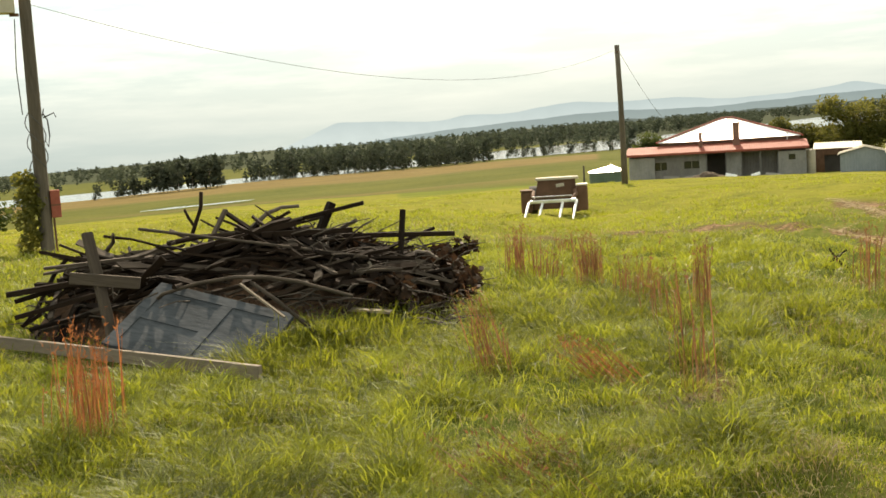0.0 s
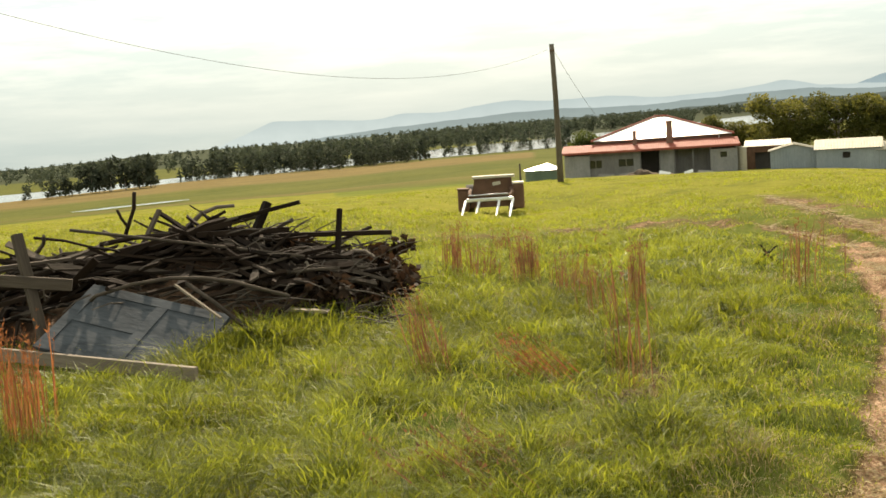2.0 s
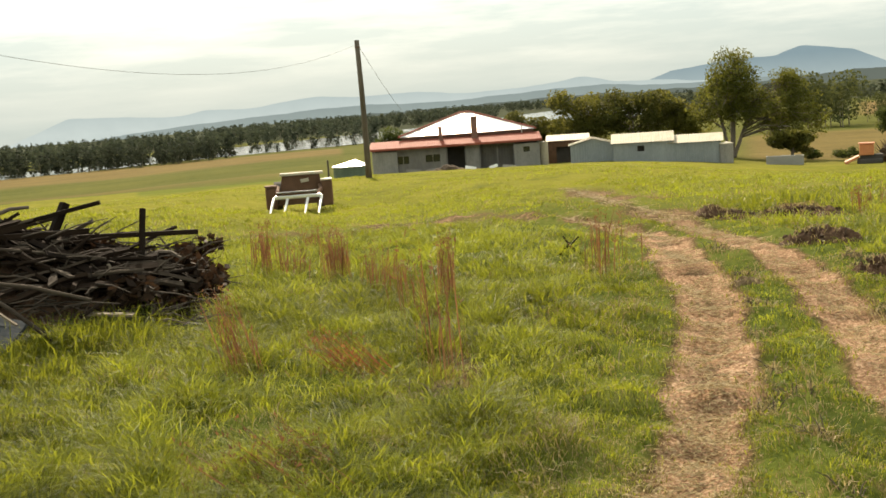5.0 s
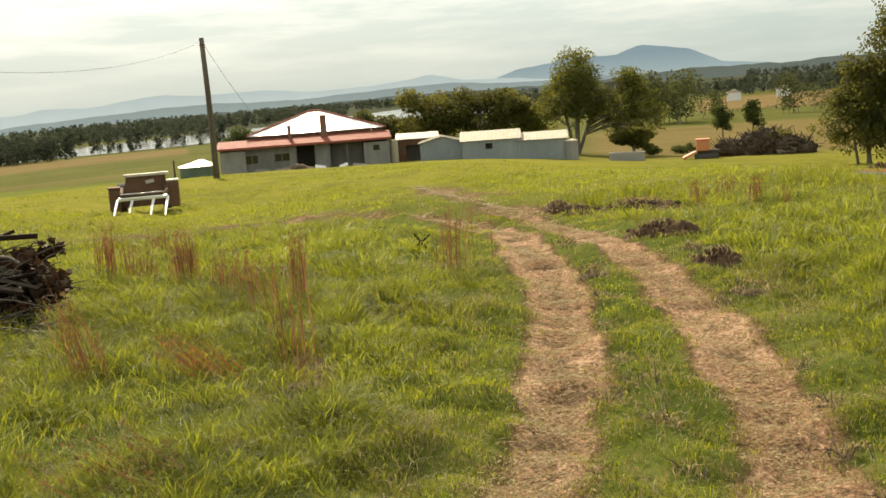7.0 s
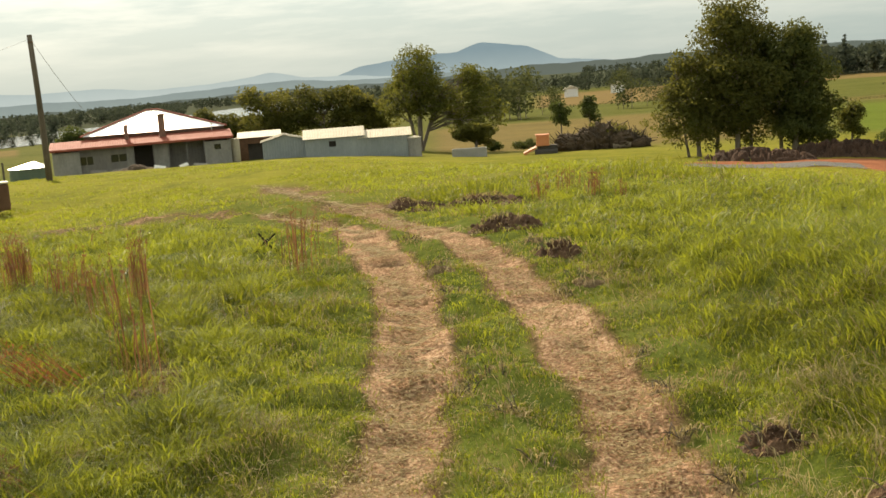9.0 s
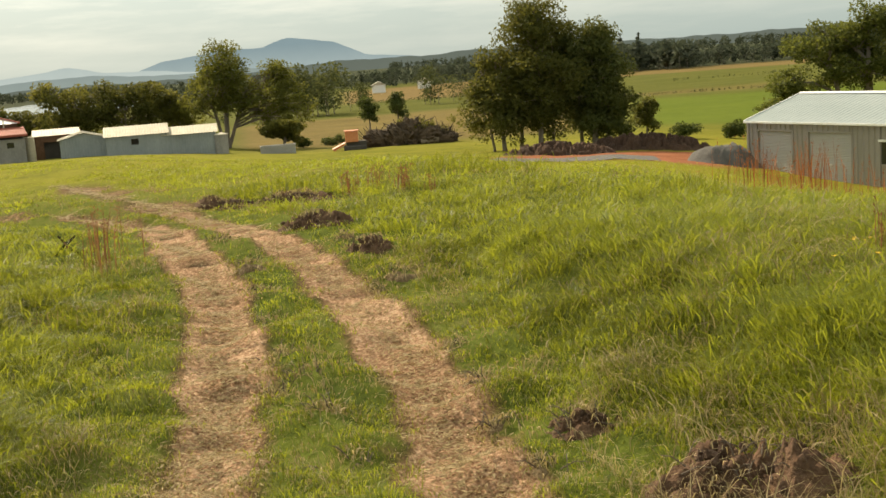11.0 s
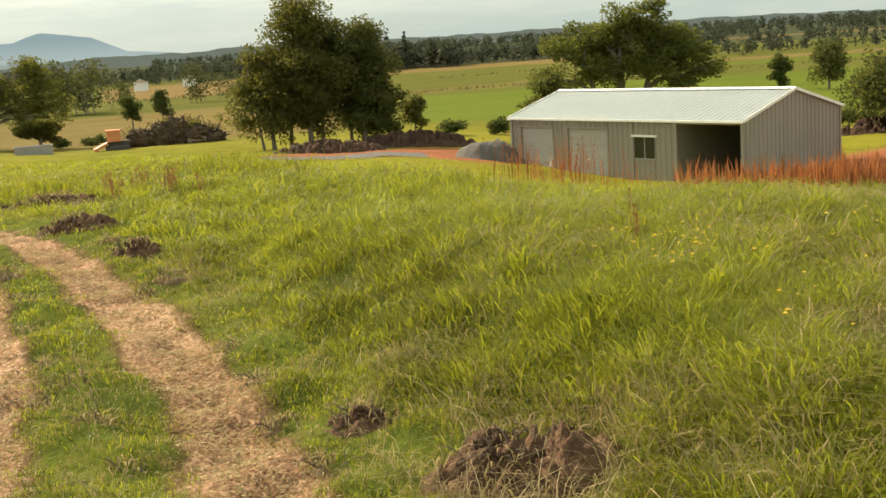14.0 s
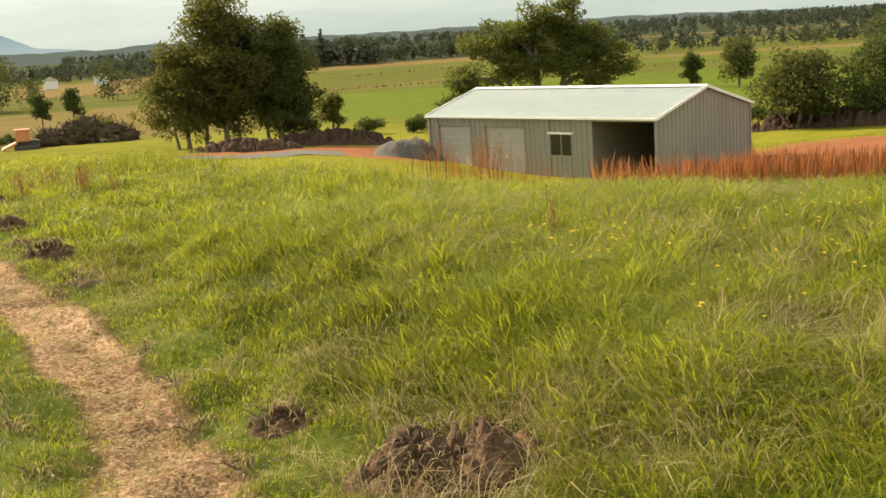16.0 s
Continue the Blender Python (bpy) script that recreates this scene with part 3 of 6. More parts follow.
def forest(name, belts, mat, label, seed=7, leaves=46, rel=0.15):
    """Belts of far trees: bearing span, distance span, count, height span."""
    rng = np.random.RandomState(seed)
    V, F, T, off = [], [], [], 0
    TV, TF, toff = [], [], 0
    for a0, a1, d0, d1, n, h0, h1 in belts:
        for _ in range(n):
            a, d, h = rng.uniform(a0, a1), rng.uniform(d0, d1), rng.uniform(h0, h1)
            x, y = at(a, d)
            z = gz_far(a, d)
            w = h * rng.uniform(0.20, 0.38)
            k = rng.randint(3, 6)
            cs = np.stack([x + rng.uniform(-w, w, k) * 0.7, y + rng.uniform(-w, w, k) * 0.7, z + h * np.linspace(0.28, 0.86, k)], 1)
            rr = np.stack([np.full(k, w * rng.uniform(0.6, 0.9)), np.full(k, w * 0.75), np.full(k, h * 0.19)], 1)
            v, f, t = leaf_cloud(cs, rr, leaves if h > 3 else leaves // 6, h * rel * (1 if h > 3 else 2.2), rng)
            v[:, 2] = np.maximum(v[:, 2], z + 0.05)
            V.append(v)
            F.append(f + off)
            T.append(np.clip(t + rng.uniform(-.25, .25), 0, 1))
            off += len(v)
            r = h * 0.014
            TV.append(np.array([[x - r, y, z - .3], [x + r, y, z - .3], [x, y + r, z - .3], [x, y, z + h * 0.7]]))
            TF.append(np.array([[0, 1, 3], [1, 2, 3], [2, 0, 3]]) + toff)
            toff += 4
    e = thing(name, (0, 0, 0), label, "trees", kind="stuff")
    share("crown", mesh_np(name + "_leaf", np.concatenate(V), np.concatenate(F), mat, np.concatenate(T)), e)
    share("trunk", mesh_np(name + "_trunk", np.concatenate(TV), np.concatenate(TF), BARK), e)


def gz_far(a, d):
    x, y = at(a, d)
    return float(land(np.array([x]), np.array([y]))[0])


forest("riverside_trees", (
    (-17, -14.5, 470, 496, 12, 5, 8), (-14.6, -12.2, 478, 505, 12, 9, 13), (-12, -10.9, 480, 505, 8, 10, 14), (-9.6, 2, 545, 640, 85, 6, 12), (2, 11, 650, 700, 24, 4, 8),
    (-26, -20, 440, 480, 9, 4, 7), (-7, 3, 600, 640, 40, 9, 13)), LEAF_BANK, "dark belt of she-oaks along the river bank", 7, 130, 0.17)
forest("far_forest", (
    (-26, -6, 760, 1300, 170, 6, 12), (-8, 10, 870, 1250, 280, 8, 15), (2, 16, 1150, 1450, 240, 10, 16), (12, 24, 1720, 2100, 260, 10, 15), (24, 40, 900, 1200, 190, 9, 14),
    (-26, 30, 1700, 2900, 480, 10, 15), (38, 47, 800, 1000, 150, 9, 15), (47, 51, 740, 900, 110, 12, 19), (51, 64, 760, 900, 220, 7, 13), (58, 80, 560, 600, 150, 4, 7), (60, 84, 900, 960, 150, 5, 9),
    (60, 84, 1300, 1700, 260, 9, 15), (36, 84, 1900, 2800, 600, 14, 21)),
    LEAF_HAZE, "dark woodland spread over the far river plain", 11, 60, 0.22)
forest("paddock_trees", (
    (30.9, 33.2, 330, 372, 11, 11, 16), (33.3, 34.7, 345, 372, 5, 7, 10), (37.3, 38.4, 385, 405, 4, 10, 14), (38.7, 40.2, 385, 405, 4, 6, 10), (27.2, 30, 300, 340, 6, 7, 10),
    (64.0, 73, 470, 560, 8, 5, 8), (75.2, 80, 260, 300, 8, 9, 13), (29, 41.5, 460, 464, 170, 0.7, 1.5), (48, 57, 300, 304, 140, 0.5, 0.9), (50, 64, 470, 474, 120, 0.8, 1.4), (60, 80, 330, 333, 120, 0.5, 1.0)), LEAF_PAD, "scattered dark paddock trees along the fences", 13, 300, 0.075)


# ---- building materials ----
def mat_iron(name, dark, light, rough=0.38, metal=0.85, scale=1.2):
    m = Nodes(name, rough, metal, 0.5)
    a, b = m.noise(scale, 5, 0.6), m.noise(14, 4, 0.6, (1, 0.15, 1))
    m.colour(m.ramp(m.mix(0.45, a, b), (0.3, dark), (0.7, light)))
    m.link(m.ramp(a, (0.3, (rough - 0.08,) * 3), (0.7, (rough + 0.12,) * 3)), m.bsdf.inputs["Roughness"])
    return m.mat


GALV = mat_iron("galvanised_roof", (0.62, 0.62, 0.60), (0.82, 0.82, 0.80), 0.34, 0.9)
STEEL_WALL = mat_mottled("zinc_coated_wall", (0.245, 0.225, 0.205), (0.31, 0.285, 0.26), 0.7, 0.5, 0.25, 0.4, 0.0, 8, (1, 1, 0.2))
STEEL_ROOF = mat_mottled("zinc_coated_roof", (0.27, 0.315, 0.305), (0.345, 0.385, 0.375), 0.8, 0.5, 0.3, 0.4, 0.0, 6, (0.3, 1, 1))
ROLLER = mat_mottled("roller_door_grey", (0.37, 0.355, 0.335), (0.43, 0.415, 0.395), 1.0, 0.5, 0.1, 0.4, 0.0, 10)
WHITE_TRIM = mat_mottled("white_trim", (0.70, 0.69, 0.66), (0.80, 0.79, 0.76), 3, 0.5, 0, 0.4, 0.0)
CONCRETE = mat_mottled("concrete_floor", (0.24, 0.23, 0.21), (0.36, 0.35, 0.33), 1.0, 0.9, bump=0.2)
# dark stand-in for indoor shade; also colours wheels, tracks and machine body
DARK_IN = mat_mottled("shade_and_machine_dark", (0.05, 0.045, 0.04), (0.09, 0.08, 0.07), 1.5, 0.9)
FIBRO = mat_mottled("weathered_white_sheeting", (0.17, 0.162, 0.148), (0.34, 0.325, 0.30), 0.9, 0.85, fine=9, bump=0.1, stretch=(1, 1, 0.4))
FIBRO_GREY = mat_mottled("weathered_grey_boards", (0.11, 0.102, 0.092), (0.23, 0.215, 0.195), 1.2, 0.9, fine=12, bump=0.1, stretch=(1, 1, 0.3))
RED_PAINT = mat_mottled("faded_red_iron", (0.22, 0.055, 0.036), (0.35, 0.115, 0.080), 1.0, 0.72, 0.0, 0.12, 0.0, 9)
BROWN_BAND = mat_mottled("brown_fascia", (0.10, 0.055, 0.038), (0.17, 0.095, 0.065), 2.0, 0.8)
BRICK = mat_mottled("dull_brick", (0.13, 0.075, 0.055), (0.25, 0.15, 0.11), 5.0, 0.95, bump=0.5)
RUST = mat_mottled("rusted_iron", (0.085, 0.045, 0.028), (0.20, 0.11, 0.065), 2.5, 0.85, 0.2)
PALE_ROOF = mat_mottled("pale_iron_roof", (0.36, 0.315, 0.235), (0.50, 0.45, 0.345), 1.0, 0.62, 0.1, 0.3, 0.0, 8)
SHED_BLUE = mat_mottled("pale_blue_grey_sheeting", (0.19, 0.215, 0.225), (0.32, 0.345, 0.35), 0.9, 0.8, fine=9, bump=0.1, stretch=(1, 1, 0.3))
TIMBER_OLD = mat_mottled("old_pole_timber", (0.060, 0.048, 0.035), (0.16, 0.130, 0.100), 2.5, 0.92, fine=22, bump=0.6, stretch=(1, 1, 0.12))
GLASS_DARK = Nodes("window_glass", 0.08, 0, 0.6).colour((0.02, 0.022, 0.022)).mat
WIRE = Nodes("dull_wire", 0.6, 0.6, 0.4).colour((0.09, 0.085, 0.08)).mat


def ribbed(x0, x1, p_of, rib=0.2, depth=0.03, half=False):
    """A ribbed sheet between two lines: p_of(x, end, lift) gives a corner."""
    bm = bmesh.new()
    prev = None
    x = x0
    while x < x1 - 1e-6:
        for q, lift in ((0.0, 0), (0.62, 0), (0.72, depth), (0.90, depth)):
            xx = min(x + q * rib, x1)
            a, b = bm.verts.new(p_of(xx, 0, lift)), bm.verts.new(p_of(xx, 1, lift))
            if prev:
                bm.faces.new((prev[0], a, b, prev[1]))
            prev = (a, b)
        x += rib
    a, b = bm.verts.new(p_of(x1, 0, 0)), bm.verts.new(p_of(x1, 1, 0))
    bm.faces.new((prev[0], a, b, prev[1]))
    return bm


def solid(bm, t):
    """Give a sheet thickness."""
    bmesh.ops.recalc_face_normals(bm, faces=bm.faces)
    bmesh.ops.solidify(bm, geom=bm.faces[:], thickness=t)
    return bm


# ---- steel farm shed ----
def farm_shed():
    LN, WD, HT, RISE = 15.2, 8.3, 3.05, 1.17
    zb = -5.63
    e = thing("farm_shed", (50.88, 37.65, zb), "new grey steel farm shed with roller doors and an open bay", "shed", rz=-99.7)
    part("slab", boxed(-0.1, -0.15, -0.9, LN + 0.1, WD + 0.15, 0.03, 0.02), CONCRETE, e)

    def wall(name, a, b, holes=()):
        # a run of ribbed cladding along the front (y = 0) from a to b, with heights z0..z1
        for x0, x1, z0, z1 in holes:
            part(name, solid(ribbed(x0, x1, lambda x, k, l: (x, -l, z0 + (z1 - z0) * k), 0.34, 0.05), 0.002), STEEL_WALL, e)

    wall("front_cladding", 0, 0, ((0.0, 0.69, 0.03, HT), (0.69, 3.19, 2.62, HT), (3.19, 4.21, 0.03, HT), (4.21, 7.06, 2.62, HT), (7.06, 8.77, 0.03, HT),
                                  (8.77, 10.12, 0.03, 1.15), (8.77, 10.12, 2.25, HT), (10.12, 11.41, 0.03, HT)))
    for x0, x1 in ((0.69, 3.19), (4.21, 7.06)):
        bm = bmesh.new()
        n = 32
        prev = None
        for i in range(n):
            for q, dy in ((0.0, 0.0), (0.35, 0.016), (0.65, 0.016), (1.0, 0.0)):
                z0 = 0.03 + 2.59 * (i + q) / n
                a, b = bm.verts.new((x0 + 0.02, 0.10 - dy * 1.6, z0)), bm.verts.new((x1 - 0.02, 0.10 - dy * 1.6, z0))
                if prev:
                    bm.faces.new((prev[0], prev[1], b, a))
                prev = (a, b)
        door = part("roller_door", bm, ROLLER, e, "closed light grey ribbed roller door")
        part("handle", boxed((x0 + x1) / 2 - 0.08, 0.04, 0.95, (x0 + x1) / 2 + 0.08, 0.073, 1.02, 0.008), WHITE_TRIM, door)
        for xx in (x0, x1):
            part("jamb", boxed(xx - 0.05, -0.045, 0.03, xx + 0.05, 0.10, 2.62, 0.006), STEEL_WALL, e)
        part("lintel", boxed(x0 - 0.05, -0.045, 2.58, x1 + 0.05, 0.11, 2.67, 0.006), STEEL_WALL, e)
    w = part("window", boxed(8.77, 0.0, 1.15, 10.12, 0.04, 2.25), GLASS_DARK, e, "dark sliding window in a pale frame")
    part("window_head", boxed(8.66, -0.09, 2.23, 10.23, 0.05, 2.34, 0.006), WHITE_TRIM, w)
    part("window_sill", boxed(8.70, -0.06, 1.10, 10.19, 0.05, 1.16, 0.006), STEEL_WALL, w)
    for fx in (8.74, 9.44, 10.11):
        part("frame_bar", boxed(fx, -0.035, 1.16, fx + 0.05, 0.05, 2.23, 0.005), STEEL_WALL, w)
    # gables, with a pointed top; back wall; partition beside the open bay
    for name, x0, s in (("gable_wall", LN, 1), ("gable_wall", 0.0, -1)):
        bm = ribbed(0, WD, lambda y, k, l: (x0 + s * l, y, 0.03 + k * (HT - 0.03 + RISE * (1 - abs(2 * y / WD - 1)))), 0.34, 0.05)
        part(name, solid(bm, 0.002), STEEL_WALL, e)
    part("back_wall", solid(ribbed(0, LN, lambda x, k, l: (x, WD + l, 0.03 + k * (HT - 0.03)), 0.34, 0.05), 0.002), STEEL_WALL, e)
    part("partition_wall", boxed(11.36, 0.03, 0.03, 11.41, WD - 0.02, HT), STEEL_WALL, e)
    part("bay_lintel", boxed(11.41, 0.0, HT - 0.16, LN, 0.10, HT, 0.008), STEEL_WALL, e)
    for xx, yy in ((0, -0.03), (LN, -0.03), (11.41, -0.03), (0, WD), (LN, WD)):
        part("corner_flashing", boxed(xx - 0.07, yy - 0.035, 0.03, xx + 0.07, yy + 0.07, HT, 0.008), STEEL_WALL, e)
    for s in (0, 1):
        bm = ribbed(-0.16, LN + 0.16, lambda x, k, l: (x, (WD / 2 if k else -0.16) if s == 0 else (WD / 2 if k else WD + 0.16), (HT + RISE + 0.05 if k else HT + 0.02) + l), 0.30, 0.022)
        part("roof_sheet", solid(bm, 0.002), STEEL_ROOF, e)
    part("ridge_cap", poly_prism(bmesh.new(), ((-0.22, -0.045), (0, 0.045), (0.22, -0.045), (0, 0.015)), -0.18, LN + 0.18, Matrix.Translation((0, WD / 2, HT + RISE + 0.09)) @ Matrix.Rotation(radians(-90), 4, "Z")), WHITE_TRIM, e)
    for yy in (-0.22, WD + 0.16):
        part("gutter", boxed(-0.16, yy, HT - 0.06, LN + 0.16, yy + 0.07, HT + 0.05, 0.012), WHITE_TRIM if yy < 0 else STEEL_WALL, e)
    for xx in (-0.17, LN + 0.17):
        for s in (0, 1):
            bm = bmesh.new()
            m = Matrix.Translation((xx, -0.16 if s == 0 else WD + 0.16, HT + 0.04)) @ Matrix.Rotation(math.atan2(RISE + 0.03, WD / 2 + 0.16) * (1 if s == 0 else -1), 4, "X")
            ln = math.hypot(WD / 2 + 0.16, RISE + 0.03)
            box(bm, -0.02, 0 if s == 0 else -ln, -0.09, 0.02, ln if s == 0 else 0, 0.05, 0, m)
            part("barge_board", bm, WHITE_TRIM, e)
    for i in range(4):
        yy = 0.4 + i * 2.4
        part("purlin", boxed(0.05, yy, HT - 0.10 + RISE * (1 - abs(2 * yy / WD - 1)), LN - 0.05, yy + 0.06, HT - 0.0 + RISE * (1 - abs(2 * yy / WD - 1)), 0), STEEL_WALL, e)


farm_shed()


# ---- homestead ----
def homestead():
    zb = -4.75
    x, y = at(13.8, 108)
    e = thing("homestead", (x, y, zb), "old white weatherboard homestead with a shining iron roof and red verandah", "house", rz=-13.8)
    part("floor_slab", boxed(-8.0, 0.1, -0.9, 8.0, 11, 0.05), CONCRETE, e)
    # front rooms under the verandah roof: pieces between the openings
    T = 0.14
    for x0, x1, z0, z1, m, y0 in ((-8.0, -5.6, 0, 2.4, FIBRO, 0.0), (-5.6, -4.5, 0, 1.1, FIBRO_GREY, 0.3), (-5.6, -4.5, 1.9, 2.5, FIBRO_GREY, 0.3), (-4.5, -2.9, 0, 2.5, FIBRO_GREY, 0.3),
                                  (-2.9, -1.5, 0, 1.15, FIBRO_GREY, 0.3), (-2.9, -1.5, 1.9, 2.5, FIBRO_GREY, 0.3), (-1.5, -0.85, 0, 2.5, FIBRO, 0.3),
                                  (0.95, 2.3, 0, 2.5, FIBRO, 0.5), (5.6, 8.05, 0, 2.35, FIBRO, 0.0)):
        part("wall_panel", boxed(x0, y0, z0, x1, y0 + T, z1), m, e)
    for k in range(12):
        part("wall_board", boxed(2.35 + k * 0.27, 1.5, 0, 2.35 + k * 0.27 + 0.255, 1.55, 2.7), FIBRO_GREY, e)
    part("end_wall", boxed(7.95, 0.14, 0, 8.08, 9, 2.5), FIBRO, e)
    part("end_wall", boxed(-8.0, 0.14, 0, -7.88, 9, 2.5), FIBRO, e)
    part("side_wall", boxed(5.55, 0.14, 0, 5.68, 2.4, 2.6), FIBRO_GREY, e)
    part("inner_wall", boxed(-7.88, 2.45, 0, 7.95, 2.6, 3.1), DARK_IN, e)
    for x0, x1, z0, z1 in ((-5.6, -4.5, 1.1, 1.9), (-2.9, -1.5, 1.15, 1.9)):
        w = part("window", boxed(x0, 0.36, z0, x1, 0.40, z1), GLASS_DARK, e)
        for fx0, fx1, fz0, fz1 in ((x0, x1, z0 - 0.05, z0 + 0.03), (x0, x1, z1 - 0.03, z1 + 0.04), ((x0 + x1) / 2 - 0.03, (x0 + x1) / 2 + 0.03, z0 + 0.03, z1 - 0.03)):
            part("frame_bar", boxed(fx0, 0.27, fz0, fx1, 0.44, fz1), FIBRO_GREY, w)
    w = part("window", boxed(6.5, -0.02, 1.55, 7.1, 0.1, 2.05), GLASS_DARK, e)
    for fz in (1.49, 2.05):
        part("frame_bar", boxed(6.44, -0.04, fz, 7.16, 0.06, fz + 0.06), FIBRO, w)
    for xx in (-0.85, 0.95, 2.3, 4.0):
        part("verandah_post", boxed(xx - 0.06, 0.02, 0, xx + 0.06, 0.14, 2.45, 0.01), FIBRO_GREY, e)
    # verandah roof: pale red iron, wrapped round the left side
    bm = ribbed(-8.25, 8.3, lambda q, k, l: (q, 2.9 if k else -0.3, (3.30 if k else 2.68) + l), 0.22, 0.03)
    part("verandah_roof", solid(bm, 0.004), RED_PAINT, e, "faded red corrugated verandah roof")
    part("verandah_fascia", boxed(-8.27, -0.36, 2.54, 8.32, -0.31, 2.74), RED_PAINT, e)
    part("upper_fascia", boxed(-5.2, 2.95, 3.05, 7.75, 3.1, 3.68), BROWN_BAND, e, "dark brown boarded band below the roof")
    part("upper_fascia", boxed(7.6, 3.1, 2.6, 7.75, 9, 3.58), BROWN_BAND, e)
    part("upper_fascia", boxed(-5.2, 3.1, 2.6, -5.05, 9, 3.58), BROWN_BAND, e)
    # hipped main roof
    bm = bmesh.new()
    A, B, C, D = (-5.5, 2.7, 3.62), (8.0, 2.7, 3.62), (8.0, 12.6, 3.62), (-5.5, 12.6, 3.62)
    R1, R2 = (0.75, 7.7, 5.6), (1.75, 7.7, 5.6)

    def face(p, q, s, t):
        prev = None
        n = 50
        for i in range(n + 1):
            for lift, du in ((0, 0.0), (0.028, 0.5)):
                k = min((i + du) / n, 1)
                lo, hi = Vector(p).lerp(Vector(q), k), Vector(s).lerp(Vector(t), k)
                a, b = bm.verts.new(lo + Vector((0, 0, lift))), bm.verts.new(hi + Vector((0, 0, lift)))
                if prev:
                    bm.faces.new((prev[0], a, b, prev[1]))
                prev = (a, b)

    for q in ((A, B, R1, R2), (B, C, R2, R2), (C, D, R2, R1), (D, A, R1, R1)):
        face(*q)
    part("roof", bm, GALV, e, "shining galvanised hipped roof")
    for p, q in ((A, R1), (B, R2), (R1, R2)):
        part("ridge_cap", tube(bmesh.new(), [Vector(p) + Vector((0, 0, 0.04)), Vector(q) + Vector((0, 0, 0.04))], 0.10, 8), RED_PAINT, e)
    for xx, top, w in ((-1.35, 4.35, 0.19), (1.95, 5.1, 0.30)):
        c = part("chimney", boxed(xx - w, 1.75, 2.6, xx + w, 2.3, top, 0.02), BRICK, e, "dull brick chimney through the verandah roof")
        part("chimney_cap", boxed(xx - w - 0.05, 1.7, top, xx + w + 0.05, 2.35, top + 0.12, 0.02), BRICK, c)
    part("vent_pipe", tube(bmesh.new(), [(6.6, 2.85, 3.2), (6.6, 2.85, 4.05)], 0.06, 8), GALV, e)
    part("corner_tank", tube(bmesh.new(), [(8.55, 1.2, -0.1), (8.55, 1.2, 2.35)], 0.42, 18), PALE_ROOF, e, "narrow cream tank against the end wall")
    return e


homestead()


def outbuilding(name, az, d, w, dp, h, rise, wall, roof, label, style="gable", opening=None):
    p = spot(az, d)
    e = thing(name, (p.x, p.y, p.z - 0.12), label, "shed", "outbuildings beside the homestead", rz=-az)
    if opening:
        a, b, z0, z1, dark = opening
        for x0, x1, q0, q1 in ((-w / 2, a, -0.4, h), (b, w / 2, -0.4, h), (a, b, -0.4, z0), (a, b, z1, h)):
            if x1 - x0 > 0.02 and q1 - q0 > 0.02:
                part("front_wall", boxed(x0, 0, q0, x1, 0.08, q1), wall, e)
        # dark sheet added behind the opening in place of the shade inside
        part("opening_lining", boxed(a, 0.5, z0, b, 0.55, z1), dark, e)
    else:
        part("front_wall", solid(ribbed(-w / 2, w / 2, lambda x, k, l: (x, -l, -0.4 + (h + 0.4) * k), 0.25, 0.02), 0.004), wall, e)
    for xx in (-w / 2, w / 2 - 0.08):
        part("side_wall", boxed(xx, 0.08, -0.4, xx + 0.08, dp, h), wall, e)
    part("back_wall", boxed(-w / 2 + 0.08, dp - 0.08, -0.4, w / 2 - 0.08, dp, h), wall, e)
    o = 0.2
    if style == "gable":  # ridge runs along y
        for s in (-1, 1):
            bm = ribbed(-o, dp + o, lambda q, k, l: ((0 if k else s * (w / 2 + o)), q, (h + rise if k else h - 0.05) + l), 0.25, 0.03)
            part("roof_sheet", solid(bm, 0.006), roof, e)
        part("gable_end", poly_prism(bmesh.new(), ((-w / 2, h), (w / 2, h), (0, h + rise - 0.05)), 0.0, 0.06), wall, e)
    elif style == "side":  # ridge runs along x
        for s, ya in ((0, -o), (1, dp + o)):
            bm = ribbed(-w / 2 - o, w / 2 + o, lambda q, k, l: (q, dp / 2 if k else ya, (h + rise if k else h - 0.05) + l), 0.25, 0.03)
            part("roof_sheet", solid(bm, 0.006), roof, e)
        for xx in (-w / 2, w / 2 - 0.06):
            m = Matrix.Translation((xx, 0, 0)) @ Matrix.Rotation(radians(90), 4, "Z")
            part("gable_end", poly_prism(bmesh.new(), ((0, h), (dp, h), (dp / 2, h + rise - 0.05)), -0.06, 0.0, m), wall, e)
    else:
        bm = ribbed(-w / 2 - o, w / 2 + o, lambda q, k, l: (q, dp + o if k else -o, (h + rise if k else h) + l), 0.25, 0.03)
        part("roof_sheet", solid(bm, 0.006), roof, e)
    return e


outbuilding("lean_to_shed", 19.5, 113, 4.0, 4, 2.3, 0.45, RUST, PALE_ROOF, "low rusty iron lean-to with a pale roof", "flat", (-1.2, 0.6, 0.0, 1.7, DARK_IN))
outbuilding("small_shed", 20.7, 107, 4.1, 4, 1.75, 0.55, SHED_BLUE, PALE_ROOF, "small pale blue-grey gabled iron shed", "gable")
outbuilding("long_shed", 23.2, 106, 5.4, 4.5, 1.95, 0.75, SHED_BLUE, PALE_ROOF, "pale iron shed with a cream roof and one small window", "side", (-0.5, 0.15, 1.05, 1.6, DARK_IN))
outbuilding("end_shed", 25.75, 106, 4.7, 4.5, 2.0, 0.6, SHED_BLUE, PALE_ROOF, "plain pale iron shed with a cream roof", "side")


